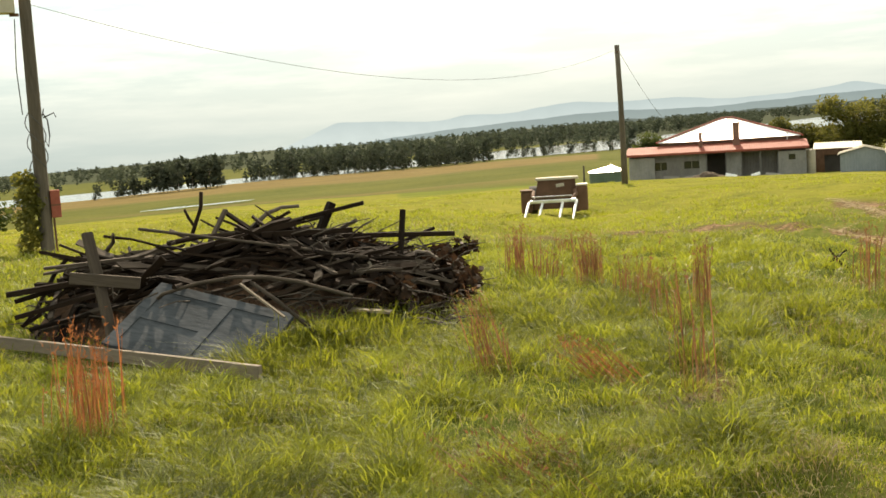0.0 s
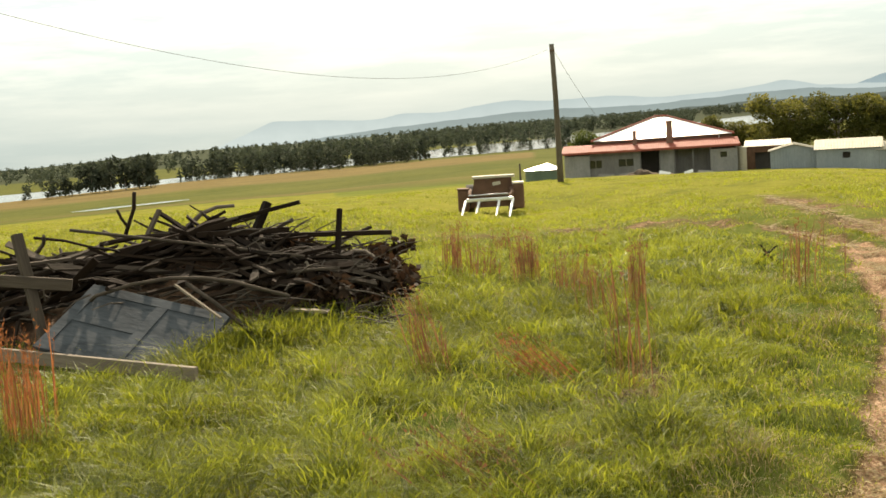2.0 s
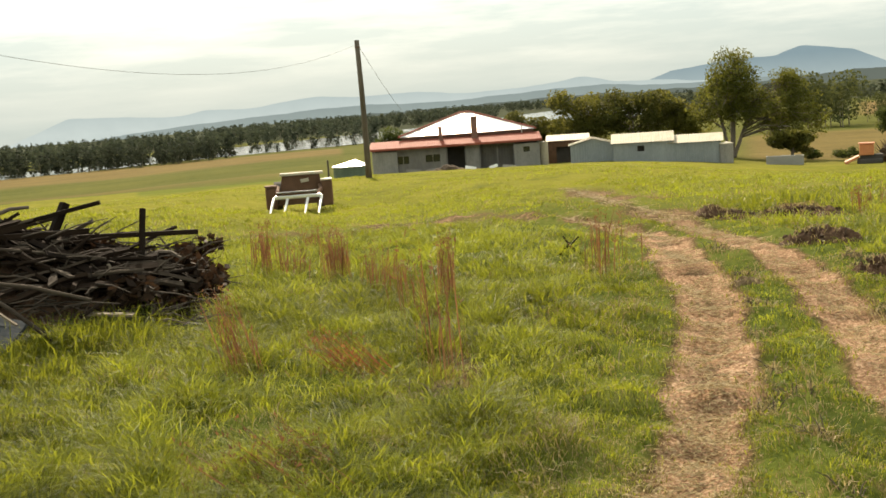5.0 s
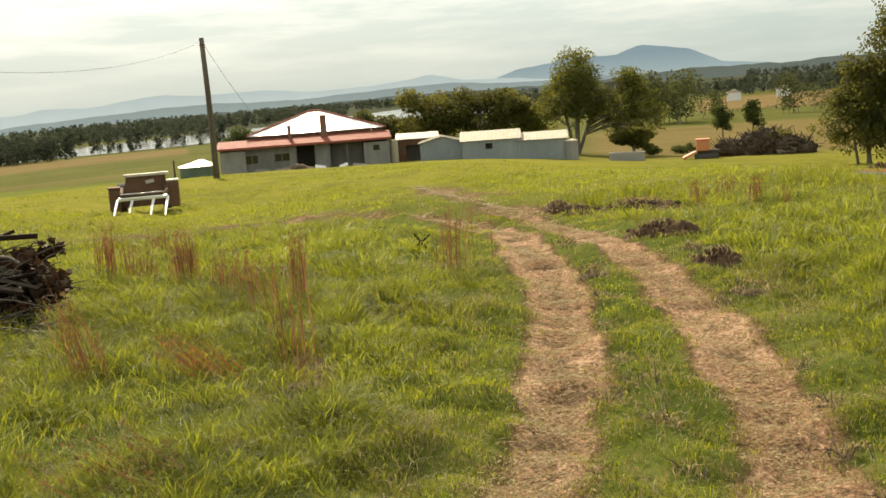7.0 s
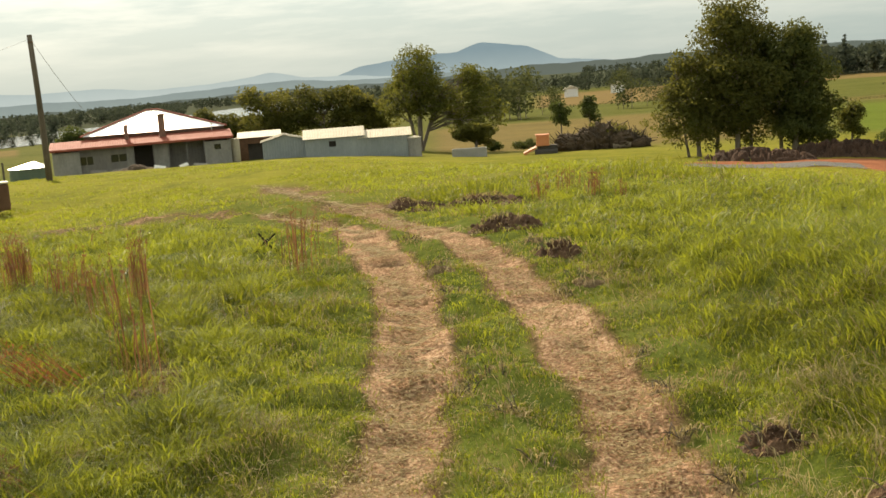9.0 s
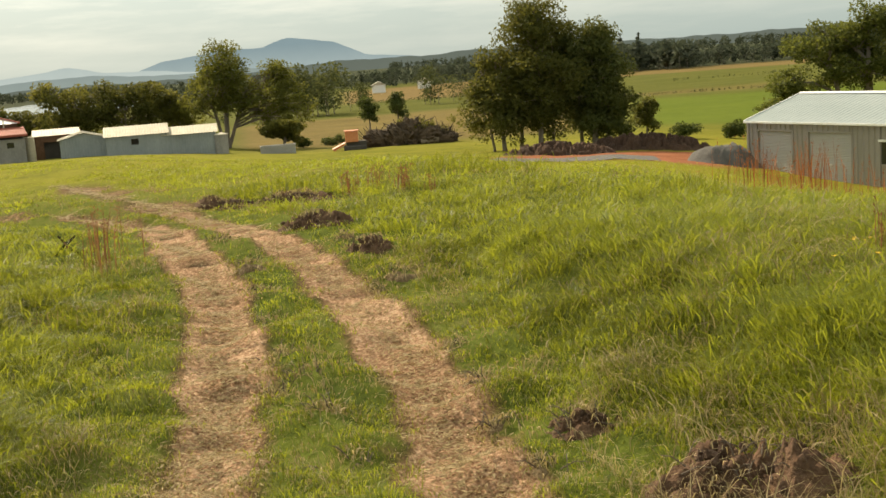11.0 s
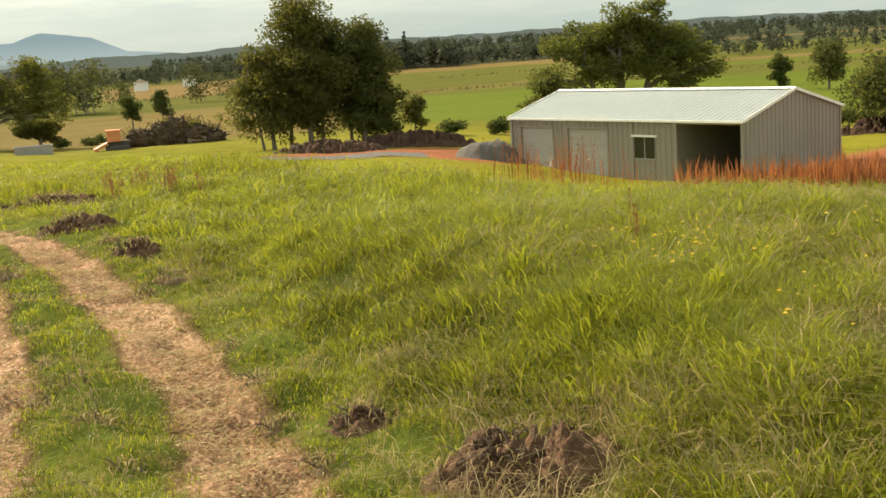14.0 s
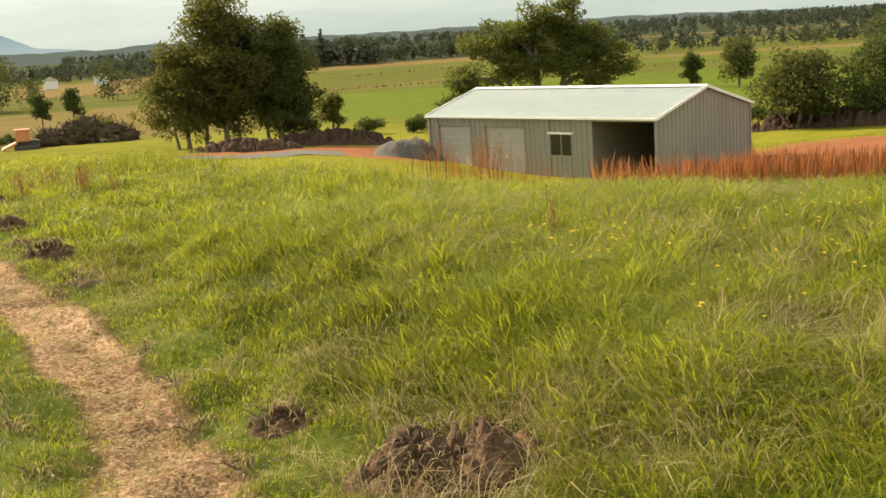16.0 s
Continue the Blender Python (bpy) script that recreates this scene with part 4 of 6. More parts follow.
# ---- trees about the farm ----
rt = np.random.RandomState(21)
tree("gum_tree", 42.6, 85, [(-1.6, 0, 0.16, 8.0, -0.6, 0), (-0.4, 0.5, 0.14, 9.0, 0.2, 0.3), (0.9, -0.3, 0.18, 10.0, 0.5, 0), (-2.4, 0.4, 0.10, 6.0, -0.8, 0), (1.9, 0.2, 0.12, 7.6, 0.5, 0)],
     crown(rt, 18, 1.0, 0, 2.8, 10.6, 3.3) + crown(rt, 15, -2.1, 0.2, 1.3, 7.0, 2.7) + crown(rt, 8, 0.8, 0, 1.6, 5.0, 2.6), 36000, 0.25, LEAF_GUM_LIT,
     "tall multi-stemmed gum with foliage in a sunlit olive tone above the dug earth", BARK, 3, droop=0.7, tight=0.76, split=10)
tree("gum_tree", 46.0, 86.5, [(0, 0, 0.22, 7.2, 0.2, 0), (-0.9, 0.3, 0.14, 7.0, -0.4, 0), (0.9, 0.2, 0.12, 5.6, 0.5, 0)],
     crown(rt, 19, 0.0, 0, 1.2, 8.5, 3.0) + crown(rt, 8, 1.5, 0.1, 0.9, 5.0, 1.8) + crown(rt, 9, -1.9, 0.2, 3.0, 8.6, 2.3), 34000, 0.25, LEAF_GUM, "dense dark gum tree with foliage nearly to the ground", BARK, 4, droop=0.7, tight=0.82, split=9)
tree("sapling", 48.6, 98, [(0, 0, 0.09, 3.2, 0, 0)], crown(rt, 6, 0, 0, 0.9, 3.1, 1.2), 2600, 0.26, LEAF_GUM_LIT, "small bushy sapling behind the dug earth", BARK, 5)
tree("shade_tree", 27.5, 128, [(0, 0, 0.30, 9.0, 0.5, 0), (0.2, 0.2, 0.22, 7.0, 2.6, 0.4), (-0.2, 0, 0.2, 8.0, -1.6, 0)],
     crown(rt, 17, 0.4, 0, 4.2, 10.2, 4.3) + crown(rt, 15, 6.0, 0, 2.0, 8.4, 3.8) + [(-3.6, 0, 4.4, 1.6, 1.4, 1.2), (9.0, 0, 3.6, 1.3, 1.3, 1.4), (3.4, 0, 4.2, 1.8, 1.4, 1.2)], 25000, 0.28, LEAF_SOFT,
     "spreading soft-green tree with bare forked limbs behind the sheds", BARK, 6, scatter=0.2, split=8, tight=0.68)
for i, (a, d, w, h) in enumerate(((20.4, 131, 4.0, 7.6), (22.7, 128, 4.2, 7.4), (24.9, 131, 3.6, 7.8), (17.4, 134, 3.2, 5.6), (30.3, 118, 1.8, 3.2), (18.8, 137, 3.2, 5.6))):
    tree("orchard_tree", a, d, [(0, 0, 0.2, h * 0.75, 0.3, 0)], [(rt.uniform(-w, w) * 0.75, rt.uniform(-1, 1), h * rt.uniform(0.3, 0.82), w * 0.5, w * 0.45, h * 0.2) for _ in range(12)], 9000, 0.34,
         LEAF_OLIVE if i % 2 == 0 else LEAF_GUM_LIT, "low spreading olive-green tree behind the outbuildings", BARK, 30 + i, "orchard trees", droop=0, tight=0.7)
tree("garden_bush", 10.6, 122, [(0, 0, 0.15, 3.2, 0, 0)], crown(rt, 7, 0, 0, 1.2, 4.6, 1.9), 3800, 0.3, LEAF_DARK, "dark rounded bush beyond the homestead", BARK, 41)
tree("fig_tree", 58.9, 104, [(0, 0, 0.5, 8.5, 0.4, 0), (-1.4, 0, 0.3, 7.5, -1.8, 0), (1.6, 0, 0.32, 7.5, 2.0, 0)],
     [(-6.6, 0, 4.6, 2.0, 2.0, 1.3), (-7.2, 0, 2.4, 1.7, 1.7, 1.2), (-4.6, 0, 7.2, 2.2, 2.2, 1.5), (-2.2, 0, 8.6, 2.2, 2.0, 1.5), (0.4, 0, 9.4, 2.0, 2.0, 1.4), (2.6, 0, 9.7, 1.9, 1.9, 1.3), (4.4, 0, 8.2, 2.3, 2.0, 1.4),
      (6.8, 0, 6.4, 2.2, 2.0, 1.3), (8.2, 0, 4.9, 1.7, 1.6, 1.0), (0, 1, 6.4, 3.0, 2.4, 1.6), (-3, 0.6, 5.2, 2.6, 2.2, 1.4), (4.2, 0.5, 5.4, 2.6, 2.2, 1.3), (3.6, 0, 10.7, 1.1, 1.0, 0.7), (-1, 0, 7.4, 3.0, 2, 1.6), (3, 0, 7.4, 3.0, 2, 1.5), (-5.4, 0, 3.4, 2.4, 2, 1.6), (6, 0, 4.4, 2.2, 2, 1.2), (0, -1.6, 5.4, 2.6, 1.4, 1.5), (3, -1.5, 5.8, 2.2, 1.4, 1.3)], 34000, 0.30, LEAF_FIG,
     "broad dark fig tree spreading behind the steel shed", BARK, 51, scatter=0.3, split=11, droop=0, tight=0.78)
tree("round_tree", 66.6, 175, [(0, 0, 0.16, 3.8, 0, 0)], crown(rt, 6, 0, 0, 1.2, 4.9, 2.0), 2600, 0.4, LEAF_DARK, "small rounded paddock tree", BARK, 61, "paddock trees")
tree("round_tree", 68.9, 165, [(0, 0, 0.2, 4.2, 0, 0)], crown(rt, 8, 0, 0, 1.8, 6.0, 2.7), 3600, 0.4, LEAF_GUM, "rounded grey-green paddock tree on a short trunk", BARK, 62, "paddock trees")
tree("bushy_tree", 71.7, 78, [(0, 0, 0.16, 3.2, 0.1, 0), (0.6, 0, 0.12, 2.8, 0.4, 0)], crown(rt, 10, 0, 0, 1.3, 4.6, 2.7), 8000, 0.27, LEAF_GUM, "bushy brown-green tree beside the bare red ground", BARK, 63)
tree("bushy_tree", 75.4, 80, [(0, 0, 0.16, 3.2, 0.1, 0)], crown(rt, 9, 0, 0, 0.6, 5.4, 2.6), 7000, 0.27, LEAF_DARK, "dense dark green bushy tree", BARK, 64)
tree("bushy_tree", 78.6, 82, [(0, 0, 0.16, 3.2, 0.1, 0)], crown(rt, 9, 0, 0, 0.6, 5.6, 2.6), 6000, 0.27, LEAF_DARK, "dense dark green bushy tree", BARK, 65)
for i, (a, d, h, w) in enumerate(((34.7, 200, 6.2, 1.9), (36.15, 202, 6.6, 2.0))):
    tree("lone_tree", a, d, [(0, 0, 0.15, h * 0.7, 0, 0)], crown(rt, 6, 0, 0, h * 0.36, h * 0.9, w), 2200, 0.4, LEAF_DARK, "small round-headed tree on a bare trunk in the paddock", BARK, 70 + i, "paddock trees")
for i, (a, d) in enumerate(((47.45, 900), (48.35, 905))):
    bm_c = [(0, 0, z, 6.5 - 0.22 * z, 6.5 - 0.22 * z, 1.6) for z in range(6, 27, 4)]
    tree("pine_tree", a, d, [(0, 0, 0.4, 28, 0, 0)], bm_c, 700, 2.2, LEAF_HAZE, "tall pine rising above the far woodland", BARK, 80 + i, "pair of pines", split=3)
for i, (a, d, w, h) in enumerate(((33.0, 135, 2.2, 1.3), (31.3, 128, 1.4, 1.0), (50.5, 95, 2.0, 1.5), (52.6, 96, 1.6, 1.4), (-22.2, 36, 1.6, 1.5), (63.5, 110, 2.5, 1.5), (69.8, 88, 2.2, 1.4))):
    tree("shrub", a, d, [(0, 0, 0.05, h * 0.7, 0, 0)], [(rt.uniform(-w, w) * 0.6, rt.uniform(-.4, .4), h * rt.uniform(0.3, 0.75), w * 0.35, w * 0.35, h * 0.3) for _ in range(6)], 1800, 0.2,
         LEAF_DARK, "low scrubby bush in the rough grass", BARK, 90 + i, "shrubs")


# ---- poles and wires ----
def power_pole():
    p = spot(-19.45, 27)
    e = thing("power_pole", p, "weathered timber power pole with a service box and climbing vine", "power pole", rz=19.65)
    part("shaft", tube(bmesh.new(), [(0, 0, -0.6), (0.0, 0, 0.0), (0.02, 0, 3), (0.05, 0, 6), (0.08, 0, 8.4)], [0.165, 0.16, 0.145, 0.13, 0.12], 16), TIMBER_OLD, e, smooth_faces=True)
    b = part("service_box", boxed(-0.68, -0.16, 5.42, -0.17, 0.16, 6.05, 0.02), PALE_ROOF, e, "pale grey metal service box")
    part("bracket", boxed(-0.3, -0.05, 5.36, -0.1, 0.05, 5.42), RUST, b)
    m = part("meter_box", boxed(0.16, -0.14, 0.85, 0.37, 0.12, 1.47, 0.015), RED_PAINT, e, "rust-red meter box")
    part("hinge_band", boxed(0.155, -0.147, 1.12, 0.375, -0.141, 1.15), RUST, m)
    part("conduit", tube(bmesh.new(), [(0.2, -0.05, 0.0), (0.2, -0.05, 0.85)], 0.025, 8), RUST, e)
    for k in range(3):
        a = k * 2.1
        pts = [(0.21 * math.cos(a + q * 0.5), 0.21 * math.sin(a + q * 0.5) - 0.03, 3.3 - 0.12 * q - k * 0.05) for q in range(12)]
        part("loose_cable", tube(bmesh.new(), pts, 0.012, 6), WIRE, e)
    part("loose_cable", tube(bmesh.new(), [(0.19, -0.02, 3.2), (0.27, -0.02, 3.05), (0.29, -0.02, 2.7), (0.24, 0, 2.45), (0.18, 0, 2.6)], 0.016, 6), WIRE, e)
    part("loose_cable", tube(bmesh.new(), [(0.18, -0.02, 3.1), (0.42, -0.05, 3.2), (0.46, -0.05, 3.1)], 0.014, 6), WIRE, e)
    part("down_wire", tube(bmesh.new(), [(-0.2, -0.05, 5.3), (-0.27, -0.05, 4.2), (-0.24, -0.05, 3.2)], 0.012, 6), WIRE, e)
    part("insulator", tube(bmesh.new(), [(0.15, 0, 6.0), (0.42, 0, 6.02), (0.46, 0, 6.2)], [0.025, 0.025, 0.05], 8), PALE_ROOF, e)
    rng = np.random.RandomState(5)
    cs = [(-0.28 + rng.uniform(-.18, .12), rng.uniform(-.2, .1), z) for z in np.linspace(0.15, 1.75, 12)]
    v, f, t = leaf_cloud(cs, [(0.26, 0.22, 0.2)] * 12, 1500, 0.12, rng)
    share("vine", mesh_np("vine", v, f, LEAF_OLIVE, t), e)["label"] = "climbing vine with small olive leaves"
    return p


P1 = power_pole()
P2 = spot(9.32, 67)
pole = thing("timber_pole", P2, "bare weathered timber pole carrying sagging wires", "power pole", rz=-9.3)
part("shaft", tube(bmesh.new(), [(0, 0, -0.6), (0.0, 0, 2), (-0.03, 0, 5), (-0.10, 0, 8.05)], [0.19, 0.175, 0.155, 0.14], 14), TIMBER_OLD, pole, smooth_faces=True)
part("top_band", tube(bmesh.new(), [(-0.09, 0, 7.62), (-0.09, 0, 7.68)], 0.16, 14), RUST, pole)


def wire(a, b, sag, label, r=0.014):
    pts = [Vector(a).lerp(Vector(b), s / 28) - Vector((0, 0, sag * 4 * (s / 28) * (1 - s / 28))) for s in range(29)]
    tagged(part("overhead_wire", tube(bmesh.new(), pts, r, 5), WIRE), label, "wire")


wire((P1.x, P1.y, 5.34), (P2.x - 0.1, P2.y, 5.75), 1.75, "thin dark service wire sagging between the two poles", 0.0065)
wire((P2.x, P2.y, 5.6), (*at(12.2, 111.5), -0.9), 0.5, "thin wire from the timber pole to the homestead", 0.012)


# ---- loader with hay fork ----
def hay_fork():
    p = spot(5.75, 32.3)
    e = thing("hay_loader", p, "derelict dark iron loader with a shiny four-tined hay fork", "farm machine", rz=-5.75)
    part("back_panel", poly_prism(bmesh.new(), ((-0.62, 0.18), (0.68, 0.18), (0.62, 1.02), (-0.46, 1.02)), 0.55, 0.75), RUST, e)
    part("hood", boxed(-0.34, 0.75, 0.25, 0.45, 1.9, 0.95, 0.05), RUST, e)
    part("top_rail", boxed(-0.52, 0.48, 1.02, 0.72, 0.72, 1.10, 0.02), PALE_ROOF, e, "pale bent sheet-metal rail")
    part("lamp_plate", boxed(0.18, 0.50, 0.78, 0.42, 0.545, 0.88, 0.01, Matrix.Rotation(radians(-8), 4, "Y")), PALE_ROOF, e)
    for s, h in ((-1, 0.74), (1, 0.84)):
        a = part("side_guard", boxed(s * 0.80 - 0.16, 0.1, 0.12, s * 0.80 + 0.16, 1.4, h, 0.06), RUST, e)
        part("guard_cap", boxed(s * 0.80 - 0.17, 0.08, h, s * 0.80 + 0.17, 0.6, h + 0.05, 0.015), PALE_ROOF if s > 0 else RUST, a)
        wh = bmesh.new()
        bmesh.ops.create_cone(wh, cap_ends=True, segments=24, radius1=0.42, radius2=0.42, depth=0.22, matrix=Matrix.Translation((s * 0.62, 1.5, 0.40)) @ Matrix.Rotation(radians(90), 4, "Y"))
        part("wheel", wh, DARK_IN, e)
    part("arm", tube(bmesh.new(), [(-0.6, 0.6, 0.7), (-0.62, -0.1, 0.62), (-0.55, -0.35, 0.5)], 0.06, 8), RUST, e)
    part("arm", tube(bmesh.new(), [(0.6, 0.6, 0.7), (0.62, -0.1, 0.62), (0.5, -0.35, 0.5)], 0.06, 8), RUST, e)
    f = part("fork_beam", boxed(-0.70, -0.5, 0.43, 0.62, -0.34, 0.53, 0.02), GALV, e, "bright worn steel fork beam")
    part("beam_plate", boxed(-0.64, -0.52, 0.53, 0.5, -0.22, 0.55, 0.005, Matrix.Rotation(radians(-10), 4, "X")), GALV, f)
    for x in (-0.72, -0.33, 0.24, 0.62):
        part("tine", tube(bmesh.new(), [(x, -0.4, 0.46), (x - 0.07, -0.85, 0.26), (x - 0.14, -1.35, 0.02)], [0.04, 0.04, 0.025], 8), GALV, e, "bright steel tine")


hay_fork()

# low round tank with a pale lid, beside the pole
p = spot(8.45, 74)
tank = thing("water_tank", p, "low green round tank with a shiny pale ribbed lid", "water tank", rz=-8.4)
bm = bmesh.new()
bmesh.ops.create_cone(bm, cap_ends=True, segments=36, radius1=1.15, radius2=1.15, depth=0.9, matrix=Matrix.Translation((0, 0, 0.25)))
part("tank_wall", bm, mat_mottled("green_tank", (0.07, 0.10, 0.075), (0.13, 0.17, 0.12), 2, 0.7), tank)
bm = bmesh.new()
c = bm.verts.new((0.35, 0, 1.12))
ring = [bm.verts.new((1.25 * math.cos(2 * math.pi * k / 48), 1.25 * math.sin(2 * math.pi * k / 48), 0.72 + (0.03 if k % 2 else 0))) for k in range(48)]
for k in range(48):
    bm.faces.new((ring[k], ring[(k + 1) % 48], c))
part("lid", bm, GALV, tank)


# ---- timber heap ----
WOOD_DARK = mat_mottled("dark_weathered_timber", (0.006, 0.004, 0.003), (0.034, 0.021, 0.013), 3, 0.95, 0.0, 0.12, fine=30, bump=0.5, stretch=(0.12, 1, 1), vary=0.45)
WOOD_GREY = mat_mottled("grey_weathered_timber", (0.026, 0.019, 0.014), (0.115, 0.088, 0.065), 3, 0.92, 0.0, 0.15, fine=30, bump=0.5, stretch=(0.12, 1, 1), vary=0.35)
WOOD_PALE = mat_mottled("pale_split_timber", (0.115, 0.088, 0.062), (0.27, 0.215, 0.155), 3, 0.85, fine=30, bump=0.4, stretch=(0.12, 1, 1))
DOOR_PAINT = mat_mottled("worn_blue_grey_door_paint", (0.034, 0.038, 0.041), (0.098, 0.104, 0.110), 2.2, 0.92, 0.0, 0.1, fine=18, bump=0.25, stretch=(0.4, 1.5, 1))
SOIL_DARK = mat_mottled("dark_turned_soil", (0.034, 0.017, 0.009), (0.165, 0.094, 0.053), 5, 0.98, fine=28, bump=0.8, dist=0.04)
BROWN_LEAF = mat_leaf("withered_brown_leaf", (0.018, 0.011, 0.007), (0.060, 0.036, 0.020), (0.07, 0.035, 0.018), 0.25)
TWIG = mat_mottled("grey_brown_twig", (0.035, 0.026, 0.019), (0.15, 0.115, 0.085), 6, 0.9, vary=0.4)


def heap_top(x, y):
    """Height of the timber heap over the plan."""
    u, v = (x + 2.25) / 2.62, (y - 12.30 - 0.17 * abs(x + 2.15)) / 1.65
    q = 1 - u * u - v * v
    return 1.12 * max(q, 0) ** 0.48 * (0.82 + 0.18 * math.sin(3 * x + 1) * math.cos(2 * y))


def timber_heap():
    rng = random.Random(8)
    e = thing("timber_heap", (0, 0, 0), "tangled heap of dark old timber, branches and a discarded door", "timber heap")
    # dark core sheet added to block light and deepen the shade between timbers
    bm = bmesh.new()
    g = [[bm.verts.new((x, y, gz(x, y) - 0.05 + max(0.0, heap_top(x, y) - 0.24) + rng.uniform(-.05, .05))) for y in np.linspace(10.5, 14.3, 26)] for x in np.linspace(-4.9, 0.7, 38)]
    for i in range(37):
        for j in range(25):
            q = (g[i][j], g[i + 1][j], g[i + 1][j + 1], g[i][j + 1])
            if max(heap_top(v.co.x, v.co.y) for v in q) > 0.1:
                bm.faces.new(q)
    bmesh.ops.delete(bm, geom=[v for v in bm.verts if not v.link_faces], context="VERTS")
    part("rotten_core", bm, SOIL_DARK, e, "dark sheet added inside the heap to block light")
    # boards and poles: a few shared meshes laid at many angles
    kinds = []
    for k, (ln, w, t) in enumerate(((1.5, 0.060, 0.025), (1.1, 0.085, 0.022), (1.9, 0.042, 0.034), (0.9, 0.055, 0.04), (0.5, 0.075, 0.02), (1.4, 0.028, 0.024))):
        b = bmesh.new()
        n = 4
        rows = []
        for i in range(n + 1):
            x = -ln / 2 + ln * i / n
            bow, tw = 0.02 * math.sin(i * 1.7 + k), 0.12 * math.sin(i + k)
            jag = rng.uniform(-.03, .03) if i in (0, n) else 0
            rows.append([b.verts.new((x + jag * s1, s1 * w / 2 * math.cos(tw) - s2 * t / 2 * math.sin(tw), bow + s2 * t / 2 * math.cos(tw) + s1 * w / 2 * math.sin(tw))) for s1, s2 in ((-1, -1), (1, -1), (1, 1), (-1, 1))])
        for a, c in zip(rows, rows[1:]):
            for q in range(4):
                b.faces.new((a[q], a[(q + 1) % 4], c[(q + 1) % 4], c[q]))
        b.faces.new(rows[0][::-1])
        b.faces.new(rows[-1])
        bmesh.ops.recalc_face_normals(b, faces=b.faces)
        for m in (WOOD_DARK, WOOD_DARK, WOOD_DARK, WOOD_DARK, WOOD_GREY):
            me = bpy.data.meshes.new("board")
            b.to_mesh(me)
            me.materials.append(m)
            kinds.append(("board", me, ln))
        b.free()
    for k, (ln, r) in enumerate(((2.2, 0.026), (1.5, 0.020), (1.1, 0.034), (1.9, 0.015))):
        b = bmesh.new()
        pts = [(-ln / 2 + ln * i / 6, 0.05 * math.sin(i * 1.3 + k), 0.06 * math.sin(i * 0.9 + 2 * k)) for i in range(7)]
        tube(b, pts, [r * (1.15 - 0.1 * i) for i in range(7)], 7)
        for m in (WOOD_DARK, TWIG):
            me = bpy.data.meshes.new("branch")
            b.to_mesh(me)
            me.materials.append(m)
            kinds.append(("branch", me, ln))
        b.free()
    n = 0
    while n < 295:
        x, y = rng.uniform(-4.7, 0.1), rng.uniform(10.6, 14.0)
        h = heap_top(x, y)
        if h < 0.06:
            continue
        name, me, ln = rng.choice(kinds)
        yaw = rng.gauss(0, 28) if rng.random() < 0.5 else rng.uniform(0, 180)
        ca, sa_ = math.cos(radians(yaw)), math.sin(radians(yaw))
        ha, hb = heap_top(x - ca * ln * 0.35, y - sa_ * ln * 0.35), heap_top(x + ca * ln * 0.35, y + sa_ * ln * 0.35)
        if min(ha, hb) < 0.02 and rng.random() < 0.85 or -3.4 < x < -1.4 and y < 11.45:
            continue
        if x + abs(ca) * ln * 0.5 > 0.22 - 0.25 * abs(y - 12.6) or x - abs(ca) * ln * 0.5 < -4.75:
            continue
        tilt = -math.degrees(math.atan2((hb - ha) * 0.6, ln * 0.7)) + rng.gauss(0, 10)
        z = gz(x, y) + max(0.05, min(h, 0.6 * h + 0.2 * (ha + hb)) - rng.uniform(0.0, 0.14))
        share(name, me, e, pose(x, y, z, rng.uniform(-40, 40), tilt, yaw))
        n += 1

    # timbers that stand out of the heap
    def beam(name, a, b, w, t, mat, label="", twist=0.0):
        a, b = Vector(a), Vector(b)
        ln = (b - a).length
        bm = boxed(-ln / 2, -w / 2, -t / 2, ln / 2, w / 2, t / 2, min(w, t) * 0.12)
        for v in bm.verts:
            v.co += Vector((0, 0.008 * math.sin(4 * v.co.x + ln), 0.010 * math.sin(3 * v.co.x)))
        ob = part(name, bm, mat, e, label)
        ob.matrix_basis = Matrix.Translation((a + b) / 2) @ (b - a).to_track_quat("X", "Z").to_matrix().to_4x4() @ Matrix.Rotation(radians(twist), 4, "X")

    def pole_(name, pts, r, mat, label=""):
        part(name, tube(bmesh.new(), pts, r, 8), mat, e, label, True)

    beam("long_plank", (-5.6, 12.10, 0.15), (-1.60, 9.20, 0.09), 0.05, 0.12, WOOD_PALE, "long pale weathered plank along the ground", 0)
    beam("post", (-3.50, 11.07, 1.22), (-3.25, 10.78, 0.05), 0.10, 0.07, WOOD_GREY, "leaning grey post")
    beam("cross_piece", (-3.66, 10.88, 0.81), (-3.00, 10.94, 0.69), 0.05, 0.115, WOOD_GREY, "short board nailed across the post")
    pole_("iron_pipe", [(-3.22, 11.88, 1.16), (-2.4, 11.8, 1.02), (-1.6, 11.7, 0.88), (-0.8, 11.56, 0.74)], 0.017, WOOD_GREY, "thin grey pole across the heap")
    pole_("bent_pole", [(-3.0, 11.1, 0.42), (-2.78, 10.92, 0.58), (-2.4, 10.8, 0.68), (-2.03, 10.74, 0.72), (-1.7, 10.72, 0.70), (-1.43, 10.74, 0.64), (-0.92, 10.82, 0.45)], 0.019, WOOD_GREY, "long bent pole bowed over the door")
    beam("heavy_beam", (-1.95, 12.05, 1.01), (-0.98, 12.16, 0.97), 0.08, 0.06, WOOD_DARK)
    beam("stump_post", (-1.21, 12.36, 1.28), (-1.45, 12.2, 0.75), 0.09, 0.08, WOOD_DARK, "square dark stub post")
    beam("long_batten", (-2.45, 12.37, 0.96), (-0.84, 12.17, 1.26), 0.055, 0.045, WOOD_DARK)
